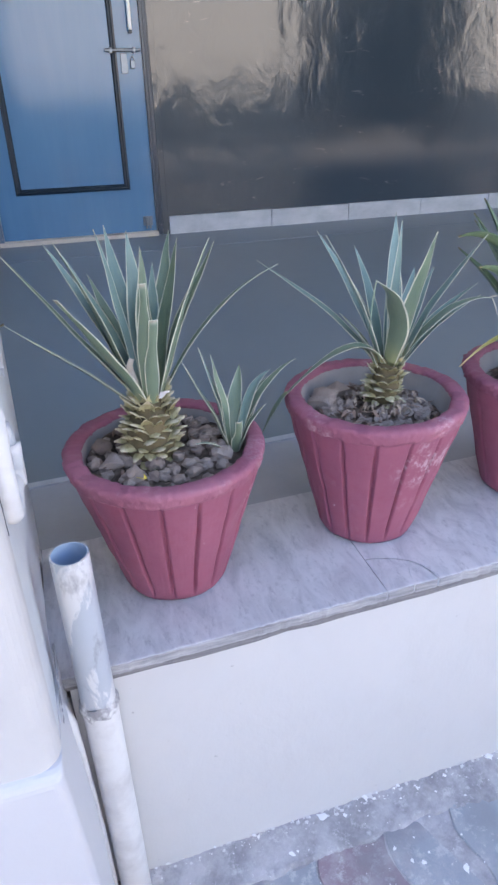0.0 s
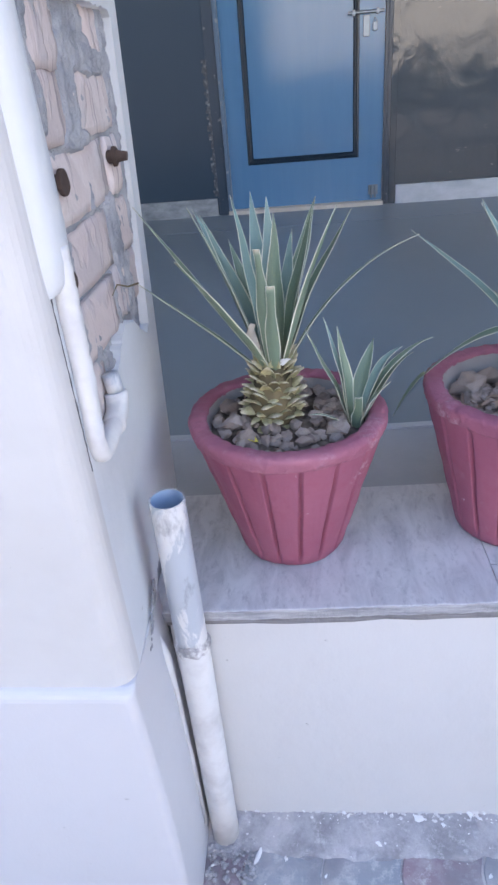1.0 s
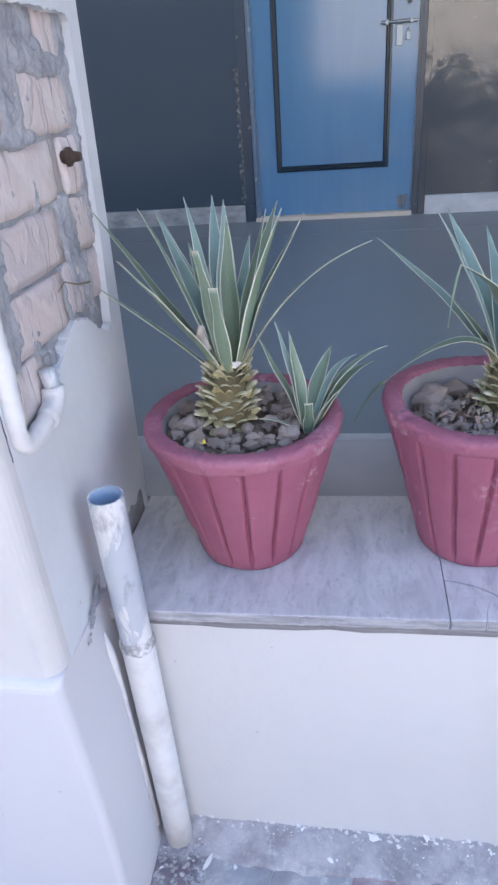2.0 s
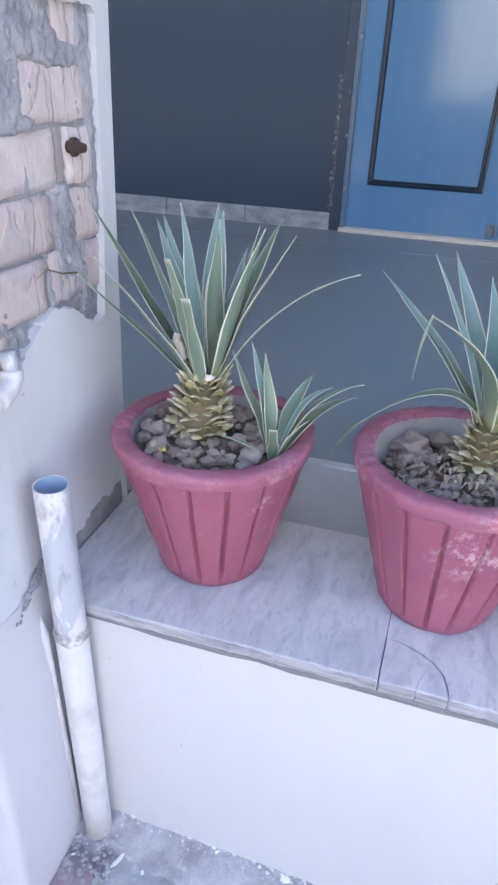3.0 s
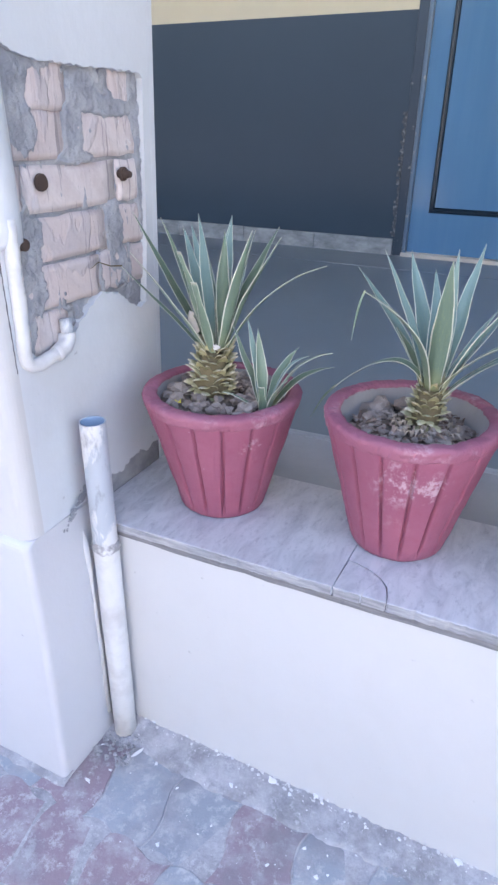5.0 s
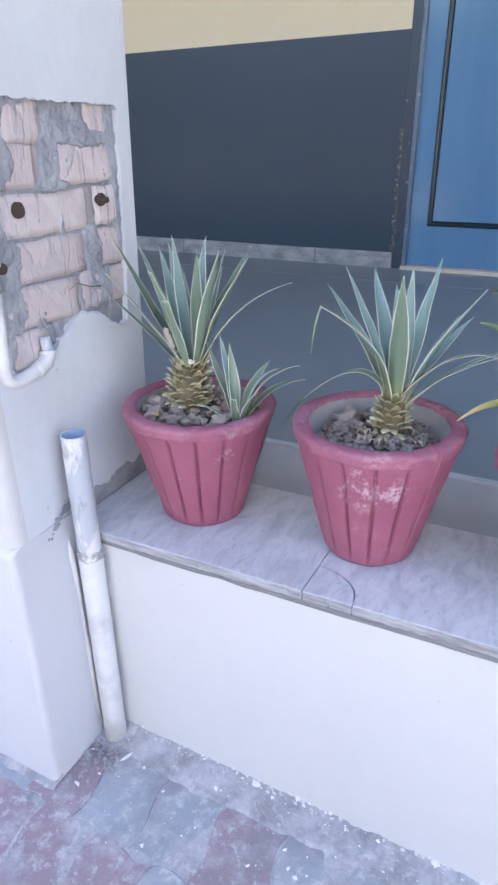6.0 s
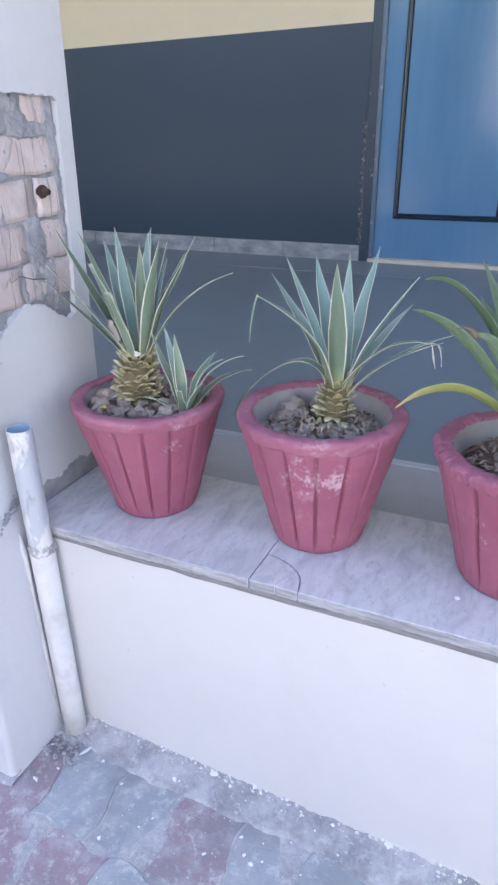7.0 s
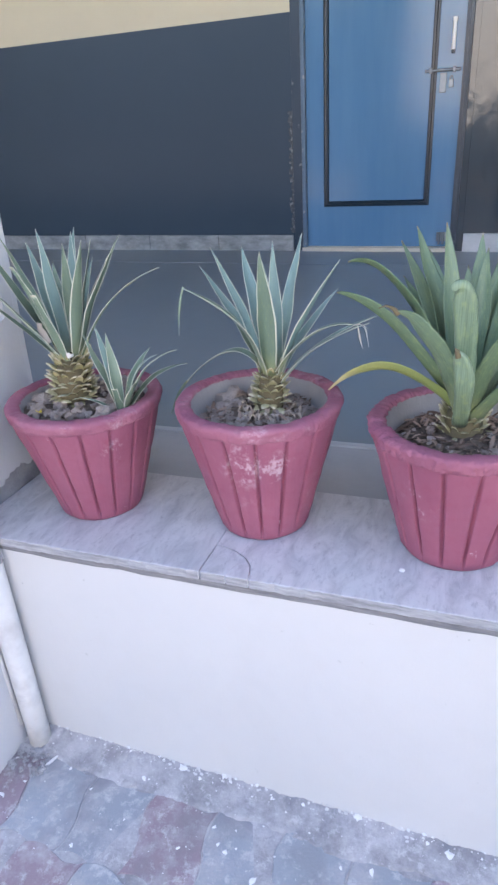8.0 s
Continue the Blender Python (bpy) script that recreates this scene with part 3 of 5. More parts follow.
hpart("back_plaster", lofted(rings), M_white, pillar)
hpart("outer_plaster", boxed(-0.502, -0.48, -0.1495, 0.3175, 0.60, 3.5), M_white, pillar)
hole = ragged([(-0.108, 1.096), (-0.085, 1.068), (-0.035, 1.070), (0.012, 1.092), (0.035, 1.116), (0.095, 1.152), (0.12, 1.160), (0.180, 1.146), (0.215, 1.118),
               (0.255, 1.095), (0.278, 1.105), (0.289, 1.24), (0.290, 1.40), (0.293, 1.570), (0.285, 1.580), (0.12, 1.580), (-0.03, 1.583), (-0.06, 1.592), (-0.10, 1.612)], 0.0065, 0.0022, 4)
foot = ragged([(-0.1495, 0.69), (-0.06, 0.69), (0.03, 0.688), (0.055, 0.715), (0.10, 0.722), (0.14, 0.706), (0.175, 0.722), (0.225, 0.728), (0.26, 0.712), (0.285, 0.724), (0.3175, 0.716)], 0.009, 0.004, 9, closed=False)
side = foot + [(0.3175, 0.72), (0.3175, 1.0), (0.3175, 1.3), (0.3175, 1.6), (0.3175, 1.9), (0.3175, 3.5), (-0.1495, 3.5), (-0.1495, 1.9), (-0.1495, 0.70)]
skin = plate(side, hole, lambda u, w, d: (CORE + d * (PLASTER - CORE + sway(u, w)) / (PLASTER - CORE), u, w), PLASTER - CORE)
hpart("side_plaster", skin, M_white, pillar, "white plaster skin broken open over the bricks")
def plinth_ring(z, inn):
    side = PLASTER + 0.0006 + 0.016 * (1 - max(0.0, min(1.0, (z - 0.30) / 0.38)) ** 1.5)
    front = -0.226 + 0.020 * max(0.0, z) / 0.69 + inn * 0.62
    return [(x, y, z) for x, y in round_corner(-0.52 + inn, side, front, 0.010, 0.016)]


prof = [(-0.1, 0.0), (0.10, 0.0), (0.30, 0.0), (0.40, 0.0), (0.50, 0.0), (0.58, 0.0), (0.64, 0.0), (0.682, 0.0), (0.689, 0.002), (0.695, 0.007), (0.699, 0.014), (0.702, 0.024)]
pl = lofted([plinth_ring(z, inn) for z, inn in prof])
hpart("plinth", pl, M_plinth, pillar, "smooth white plinth with an eased shoulder")

# corner plaster that buries the conduit, ending ragged
cp = bmesh.new()
rings = []
for i, z in enumerate([1.285, 1.290, 1.30, 1.33] + [1.36 + 0.06 * k for k in range(37)]):
    g = (0.35, 0.7, 0.92, 1.0)[i] if i < 4 else 1.0
    ring = []
    for k in range(9):
        a = math.pi * k / 8
        jit = 0.0025 * noise.noise((k * 1.3, z * 11, 2))
        ring.append(cp.verts.new((PLASTER - 0.013 + (0.034 * g + jit) * math.sin(a) ** 0.6, -0.127 - 0.034 * math.cos(a) * (0.8 + 0.2 * g) + jit, z + (0.006 * noise.noise((k * 2.1, 0, 5)) if i < 3 else 0))))
    rings.append(ring)
for a, b in zip(rings, rings[1:]):
    for k in range(8):
        cp.faces.new((a[k], a[k + 1], b[k + 1], b[k]))
cp.faces.new(rings[0])
hpart("corner_plaster", cp, M_white, pillar, "thick rough plaster strip at the pillar corner", smooth=True)
# skirting tiles on the back wall
skirt = holder("baseboard", (0, BACK, 0.68), "weathered grey cement skirting tiles along the back wall", "skirting", kind="structure")
edges = [-0.262 - 0.574 * k for k in range(8)]
for b, a in zip(edges, edges[1:]):
    hpart("skirting_tile", boxed(a + 0.002, b - 0.002, BACK - 0.016, BACK + 0.01, 0.66, 0.786 + rnd.uniform(-0.002, 0.002), 0.003), M_skirt, skirt)
edges = [0.872 + 0.708 * k if k < 2 else 1.58 + 0.574 * (k - 1) for k in range(10)]
for a, b in zip(edges, edges[1:]):
    hpart("skirting_tile", boxed(a + 0.002, b - 0.002, BACK - 0.016, BACK + 0.01, 0.66, 0.792 + rnd.uniform(-0.003, 0.003), 0.003), M_skirt_pale, skirt, "pale blue-grey skirting tile")
# broken plaster edge beside the door
re = bmesh.new()
rr = random.Random(5)
for i in range(46):
    z = 0.80 + 0.0165 * i
    w = rr.uniform(0.006, 0.026)
    box(re, DX0 - 0.004 - w, DX0 + rr.uniform(0, 0.004), BACK - rr.uniform(0.002, 0.008), BACK + 0.01, z, z + 0.017)
thing("broken_plaster_edge", re, M_rough, "rough chipped plaster edge beside the door frame", "plaster", kind="structure")

# ---- the door ----
door = holder("door_1", (0.3, BACK + 0.03, 0.70), "closed glossy blue painted door with dark panel moulding", "door", kind="structure")
LF = BACK + 0.012   # face of the leaf
fr = bmesh.new()
box(fr, DX0, -0.193, BACK - 0.006, BACK + 0.10, 0.66, DTOP, 0.004)
hpart("frame_post", fr, M_frame, door, "dark chipped door frame post")
hpart("frame_bead", boxed(-0.1925, -0.165, BACK - 0.014, BACK + 0.06, 0.69, DTOP - 0.071, 0.006), M_bead, door, "slate-blue frame bead with its edge highlight put into the colour")
fr = bmesh.new()
box(fr, 0.790, 0.830, BACK - 0.004, BACK + 0.10, 0.66, DTOP, 0.001)
box(fr, 0.806, 0.822, BACK - 0.009, BACK - 0.002, 0.66, DTOP, 0.003)
hpart("frame_post", fr, M_frame, door, "grey-blue chipped door frame post")
hpart("reveal", boxed(0.8305, DX1, BACK - 0.001, BACK + 0.10, 0.66, DTOP, 0.002), M_enamel_worn, door, "worn dark enamel reveal beside the frame")
hpart("frame_head", boxed(-0.192, 0.790, BACK - 0.012, BACK + 0.10, DTOP - 0.07, DTOP, 0.004), M_frame, door)
hpart("threshold", boxed(-0.195, 0.795, BACK - 0.03, BACK + 0.10, 0.66, 0.704, 0.004), M_thresh, door, "pale stone threshold")
leaf_ob = hpart("leaf", boxed(-0.1640, 0.7885, LF, LF + 0.04, 0.708, DTOP - 0.072, 0.0008), M_door, door)
PX0, PX1, PZ0, PZ1 = -0.036, 0.631, 0.978, 2.50


def moulding(x0, x1, z0, z1, w, depth):
    """A mitred rounded moulding frame."""
    bm = bmesh.new()
    prof = [(0, 0), (0.004, depth * 0.7), (w * 0.35, depth), (w * 0.55, depth * 0.6), (w * 0.8, depth * 0.75), (w, 0)]
    rings = []
    for cx, cz, sx, sz in ((x0, z0, 1, 1), (x1, z0, -1, 1), (x1, z1, -1, -1), (x0, z1, 1, -1)):
        rings.append([bm.verts.new((cx + sx * o, LF - d, cz + sz * o)) for o, d in prof])
    for a, b in zip(rings, rings[1:] + rings[:1]):
        for k in range(len(prof) - 1):
            bm.faces.new((a[k], a[k + 1], b[k + 1], b[k]))
    return bm


hpart("panel_moulding", moulding(PX0 - 0.012, PX1 + 0.012, PZ0 - 0.012, PZ1, 0.036, 0.014), M_mould, leaf_ob, "dark blue raised panel moulding")
bolt = bmesh.new()
tube(bolt, [(0.576, LF - 0.022, 1.717), (0.778, LF - 0.022, 1.717)], 0.008, 12)
box(bolt, 0.60, 0.616, LF - 0.03, LF, 1.703, 1.731, 0.002)
box(bolt, 0.735, 0.751, LF - 0.03, LF, 1.703, 1.731, 0.002)
hpart("sliding_bolt", bolt, M_steel, leaf_ob, "steel sliding bolt")
hpart("lock_plate", boxed(0.662, 0.700, LF - 0.008, LF, 1.600, 1.703, 0.003), M_steel, leaf_ob, "blue-grey metal hasp plate")
pd = bmesh.new()
box(pd, 0.716, 0.742, LF - 0.022, LF, 1.625, 1.668, 0.003)
tube(pd, bend((0.720, LF - 0.011, 1.667), (0.729, LF - 0.011, 1.705), (0.738, LF - 0.011, 1.667)), 0.003, 8)
hpart("padlock_hasp", pd, M_steel, leaf_ob, "worn metal catch")
hd = bmesh.new()
tube(hd, [(0.729, LF - 0.035, 1.815), (0.729, LF - 0.035, 1.965)], 0.0105, 12)
box(hd, 0.717, 0.741, LF - 0.045, LF, 1.955, 1.975, 0.003)
hpart("pull_handle", hd, M_handle, leaf_ob, "white pull handle")
hpart("handle_foot", boxed(0.719, 0.739, LF - 0.043, LF, 1.797, 1.816, 0.003), M_mould, leaf_ob, "dark handle end")
lb = bmesh.new()
box(lb, 0.705, 0.765, LF - 0.010, LF, 0.742, 0.800, 0.003)
tube(lb, [(0.723, LF - 0.014, 0.725), (0.723, LF - 0.014, 0.797)], 0.007, 10)
tube(lb, [(0.747, LF - 0.014, 0.725), (0.747, LF - 0.014, 0.797)], 0.007, 10)
hpart("tower_bolt", lb, M_steel, leaf_ob, "small worn steel tower bolt")

# ---- the yard side: an unseen building, guessed and added for the sheen in the enamel ----
op = bmesh.new()
box(op, -1.1, 6.9, -9.6, -9.3, 1.55, 4.2)
box(op, 11.6, 22.0, -9.6, -9.3, 1.55, 4.2)
thing("wall_opposite_upper", op, M_far, "added cream wall across the yard, mirrored in the enamel", "wall", kind="structure")
op = bmesh.new()
box(op, -1.1, 6.9, -9.6, -9.298, -0.05, 1.55)
box(op, 11.6, 22.0, -9.6, -9.298, -0.05, 1.55)
box(op, -24.0, -1.1, -9.6, -9.3, -0.05, 4.2)
box(op, 6.9, 11.6, -12.6, -12.3, -0.05, 4.2)
box(op, 6.7, 6.9, -12.6, -9.6, -0.05, 4.2)
box(op, 11.6, 11.8, -12.6, -9.6, -0.05, 4.2)
thing("wall_opposite_dado", op, M_enamel, "added dark wall across the yard, mirrored in the enamel", "wall", kind="structure")
thing("roof_opposite", boxed(-24.0, 22.0, -12.6, -9.3, 4.2, 4.35), M_white, "added flat roof over the walls across the yard", "roof", kind="structure")

# ---- bricks of the bare patch ----
def brick_mesh(w, seed):
    r = random.Random(seed)
    bm = boxed(-0.011, 0.007, -w / 2, w / 2, -0.0405, 0.0405)
    bmesh.ops.subdivide_edges(bm, edges=[e for e in bm.edges], cuts=5, use_grid_fill=True)
    for vtx in bm.verts:
        n = noise.noise((vtx.co.y * 45 + seed * 3.1, vtx.co.z * 45, seed))
        edge = max(abs(vtx.co.y) / (w / 2), abs(vtx.co.z) / 0.0405)
        vtx.co.x += 0.0035 * n - (0.0028 if edge > 0.98 and vtx.co.x > 0 else 0)
        vtx.co.y += 0.009 * noise.noise((vtx.co.z * 40, seed, 1)) * (1 if edge > 0.9 else 0)
        vtx.co.z += 0.007 * noise.noise((vtx.co.y * 34, seed, 2)) * (1 if edge > 0.9 else 0)
    return mesh_of("brick", bm, M_brick, smooth=True)


courses = [1.113, 1.200, 1.288, 1.377, 1.467, 1.546]
JOINTS = ([-0.13, 0.02], [-0.16, -0.055, 0.13, 0.215, 0.32], [-0.13, -0.045, 0.165, 0.32], [-0.15, -0.062, 0.205, 0.32], [-0.13, 0.066, 0.30], [-0.03, 0.075, 0.20, 0.283])
for ci, cz in enumerate(courses):
    joints = JOINTS[ci]
    for bi, (a, b) in enumerate(zip(joints, joints[1:])):
        b = min(b, 0.312)
        a = max(a, -0.145)
        if ci == 5 and bi == 1:
            continue
        ob = new("brick", brick_mesh(b - a - 0.006, ci * 7 + bi))
        ob.location = (CORE + 0.0065 + 0.7 * sway((a + b) / 2, cz) + rnd.uniform(-0.002, 0.002), (a + b) / 2, cz)
        ob.rotation_euler = (rnd.uniform(-0.015, 0.015), 0, 0)
        under(ob, pillar)

# mortar: sunk in the joints, smeared and dripped over the brick faces
SMEARS = ((-0.085, 1.545, 0.050, 0.075), (-0.03, 1.585, 0.06, 0.016), (0.135, 1.552, 0.042, 0.034), (0.20, 1.515, 0.085, 0.014), (0.085, 1.47, 0.022, 0.045), (0.08, 1.427, 0.05, 0.011),
          (-0.045, 1.475, 0.028, 0.035), (-0.075, 1.30, 0.022, 0.045), (0.19, 1.29, 0.022, 0.046), (-0.065, 1.20, 0.026, 0.045), (0.19, 1.205, 0.030, 0.040), (0.10, 1.115, 0.045, 0.022),
          (0.283, 1.40, 0.008, 0.12), (-0.10, 1.15, 0.018, 0.07), (0.27, 1.53, 0.013, 0.05))


def mortar_height(y, z):
    """How far the mortar stands out of the core."""
    ci = min(range(6), key=lambda k: abs(courses[k] - z))
    near = min(abs(y - q) for q in JOINTS[ci])
    s = 0.30 * noise.noise((y * 22, z * 9, 3)) + 0.30 * noise.noise((y * 75, z * 20, 5)) + 0.16 * noise.noise((y * 170, z * 90, 8)) - 0.24
    s += 0.22 * math.exp(-(near / 0.012) ** 2)
    for u, w, ru, rw in SMEARS:
        q = ((y - u) / ru) ** 2 + ((z - w) / rw) ** 2
        if q < 4:
            s += 0.85 * math.exp(-q * q * 0.7)
    drip = noise.noise((y * 75, z * 5, 11))
    s += 0.9 * max(0.0, drip - 0.30)
    k = max(0.0, min(1.0, s * 5 + 0.35))
    k = k * k * (3 - 2 * k)
    rough = 0.0018 * noise.noise((y * 120, z * 120, 2)) + 0.0026 * noise.noise((y * 45, z * 45, 6))
    return 0.0040 + 0.0098 * k + rough * (0.5 + 0.8 * k)


bm = bmesh.new()
rows = []
for j in range(181):
    z = 1.055 + 0.0031 * j
    rows.append([bm.verts.new((CORE + mortar_height(y, z) + 0.002 + 0.7 * sway(y, z), y, z)) for y in (-0.125 + 0.0031 * i for i in range(138))])
for a, b in zip(rows, rows[1:]):
    for k in range(137):
        bm.faces.new((a[k], a[k + 1], b[k + 1], b[k]))
hpart("mortar", bm, M_mortar, pillar, "crumbling grey mortar smeared over the bricks", smooth=True)

# ---- discs in the brickwork: a dark one for a hole, and a rusty bolt ----
def wall_bolt(y, z, face, tip, r):
    bm = bmesh.new()
    tube(bm, [(CORE - 0.01, y, z), (face - 0.004, y, z)], 0.009, 12)
    tube(bm, [(face - 0.006, y, z), (face - 0.001, y, z), (face, y, z)], [r, r, r * 0.85], 18)
    if tip > face:
        tube(bm, [(face - 0.001, y, z), (tip, y, z - 0.001)], [0.0085, 0.006], 12)
    for vtx in bm.verts:
        vtx.co += noise.noise_vector(vtx.co * 70) * 0.0016
    return thing("wall_bolt", bm, M_rust, "dark rusty disc in bare brick, one of them standing for a hole", "bolt", "rusty bolts in the brick patch")


# the first is a flat dark disc put where a hole opens
wall_bolt(-0.024, 1.390, -0.010, -0.010, 0.0155)
wall_bolt(0.217, 1.391, -0.007, 0.008, 0.0140)
# a dark stub takes the place of a chipped hole
for y, z, r in ((-0.098, 1.292, 0.011),):
    bm = bmesh.new()
    tube(bm, [(CORE - 0.02, y, z), (PLASTER + 0.012 if y < 0 else -0.012, y, z)], r, 10)
    thing("wall_plug", bm, M_rust, "dark stub standing for a hole in the wall", "plug", "rusty bolts in the brick patch")

# ---- conduit ----
def dense(pts, step=0.006):
    """The same line with points close together."""
    out = []
    for a, b in zip(pts, pts[1:]):
        a, b = Vector(a), Vector(b)
        k = max(1, int((b - a).length / step))
        out += [tuple(a.lerp(b, i / k)) for i in range(k)]
    return out + [tuple(pts[-1])]


def lumpy(bm, amp):
    """Thick brushed paint and plaster over a surface."""
    for vtx in bm.verts:
        d = noise.noise_vector(vtx.co * 55) * 0.6 + noise.noise_vector(vtx.co * 130) * 0.4
        vtx.co += d * amp
    return bm


con = holder("conduit", (0.0, -0.132, 1.07), "white painted conduit pipe bending into the wall", "pipe")
pts = [(0.000, -0.128, 1.34), (-0.001, -0.131, 1.20), (-0.003, -0.134, 1.12)] + bend((-0.004, -0.134, 1.10), (-0.004, -0.132, 1.066), (-0.004, -0.095, 1.070)) + [(-0.004, -0.045, 1.078)]
hpart("tube", lumpy(tube(bmesh.new(), dense(pts), 0.0135, 14), 0.0032), M_pipew, con, smooth=True)
pts = bend((-0.004, -0.055, 1.076), (-0.004, -0.012, 1.080), (-0.007, -0.012, 1.108))
hpart("elbow", lumpy(tube(bmesh.new(), dense(pts), 0.0165, 14), 0.0045), M_pipew, con, smooth=True)
hpart("stub", tube(bmesh.new(), [(-0.004, -0.012, 1.100), (-0.010, -0.010, 1.136)], 0.0125, 14), M_pvc, con, "bare grey plastic stub", smooth=True)

# crack beside the conduit: a dark strip on the plaster gives its shaded gap
cr = bmesh.new()
pts = [(PLASTER + 0.0004, -0.1525 + 0.0022 * noise.noise((k * 0.7, 0, 3)), 1.065 + 0.0075 * k) for k in range(31)]
tube(cr, pts, [0.0006 + 0.0016 * max(0.0, 0.35 + noise.noise((k * 0.45, 2, 9))) for k in range(31)], 6)
hpart("crack", cr, M_crack, pillar, "thin dark strip standing for a shaded plaster crack")

# broken plaster where the plinth's shoulder meets the pipe
sc = bmesh.new()
rr = random.Random(23)
for i in range(55):
    t = rr.random() ** 1.6
    y, z = -0.020 - 0.075 * t + rr.uniform(-0.007, 0.007) * (1 - t * 0.5), 0.742 - 0.072 * t + rr.uniform(-0.014, 0.014) * (1 - t * 0.6)
    s = rr.uniform(0.0020, 0.0070) * (1.1 - 0.6 * t)
    got = bmesh.ops.create_icosphere(sc, subdivisions=1, radius=s)
    x = PLASTER + 0.003
    for vtx in got["verts"]:
        vtx.co = Vector((x + vtx.co.x * 0.35, y + vtx.co.y * rr.uniform(0.8, 1.5), z + vtx.co.z * rr.uniform(0.8, 1.4)))
hpart("plaster_scar", sc, M_mortar, pillar, "crumbling grey plaster scar behind the pipe")

# ---- drain pipe ----
m = Mat("crusty_collar", 0.8)
m.colour(m.mix(m.ramp(m.noise(45, 5), 0.42, 0.58), (0.68, 0.68, 0.68, 1), (0.30, 0.29, 0.30, 1)))
m.bump(m.noise(80, 5), 0.8, 0.006)
M_collar = m.m
dp = holder("drain_pipe", (0.046, -0.026, 0), "open white-painted plastic drain pipe with peeling paint", "pipe")
def lean(z):
    return (0.047 - 0.004 * z, -0.028 + 0.006 * z, z)


R = 0.0285
bm = bmesh.new()
tube(bm, [lean(z) for z in (0.60, 0.70, 0.80, 0.90, 0.926)], R, 28, cap=False)
hpart("upper_pipe", bm, M_pvc, dp, "grey plastic pipe under flaking white paint", smooth=True)
bm = bmesh.new()
tube(bm, [lean(z) for z in (0.926, 0.9, 0.75, 0.61)], R - 0.0028, 28, cap=False)
hpart("bore", bm, M_pvcin, dp, "bluish inner wall of the pipe", smooth=True)
bm = bmesh.new()
a = [bm.verts.new(Vector(lean(0.926)) + Vector((math.cos(t) * R, math.sin(t) * R, 0.0002))) for t in (2 * math.pi * k / 28 for k in range(28))]
b = [bm.verts.new(Vector(lean(0.926)) + Vector((math.cos(t) * (R - 0.0028), math.sin(t) * (R - 0.0028), 0.0002))) for t in (2 * math.pi * k / 28 for k in range(28))]
for k in range(28):
    bm.faces.new((a[k], a[(k + 1) % 28], b[(k + 1) % 28], b[k]))
hpart("lip", bm, M_pvc, dp)
hpart("lower_pipe", tube(bmesh.new(), [lean(z) for z in (-0.06, 0.2, 0.4, 0.60, 0.612)], 0.030, 28), M_pipew, dp, "white painted lower pipe", smooth=True)
bm = bmesh.new()
tube(bm, [lean(0.596 + 0.005 * k) for k in range(7)], [0.029, 0.031, 0.0325, 0.032, 0.0325, 0.031, 0.029], 40, cap=False)
for vtx in bm.verts:
    n = noise.noise(vtx.co * 90)
    c = Vector(lean(vtx.co.z))
    vtx.co = c + (vtx.co - c) * (1 + 0.14 * n) + Vector((0, 0, 0.006 * noise.noise(vtx.co * 60)))
hpart("collar", bm, M_collar, dp, "crusty cement collar", smooth=True)
bm = bmesh.new()
tube(bm, [(0.008, -0.042, 0.06), (0.007, -0.042, 0.3), (0.002, -0.042, 0.5), (-0.004, -0.038, 0.60), (-0.012, -0.036, 0.655)], [0.005, 0.006, 0.005, 0.008, 0.003], 8)
for vtx in bm.verts:
    vtx.co += Vector((1, 1, 0)) * 0.003 * noise.noise(vtx.co * 50)
hpart("cement_fillet", bm, M_pipew, dp, "painted cement fillet beside the pipe", smooth=True)

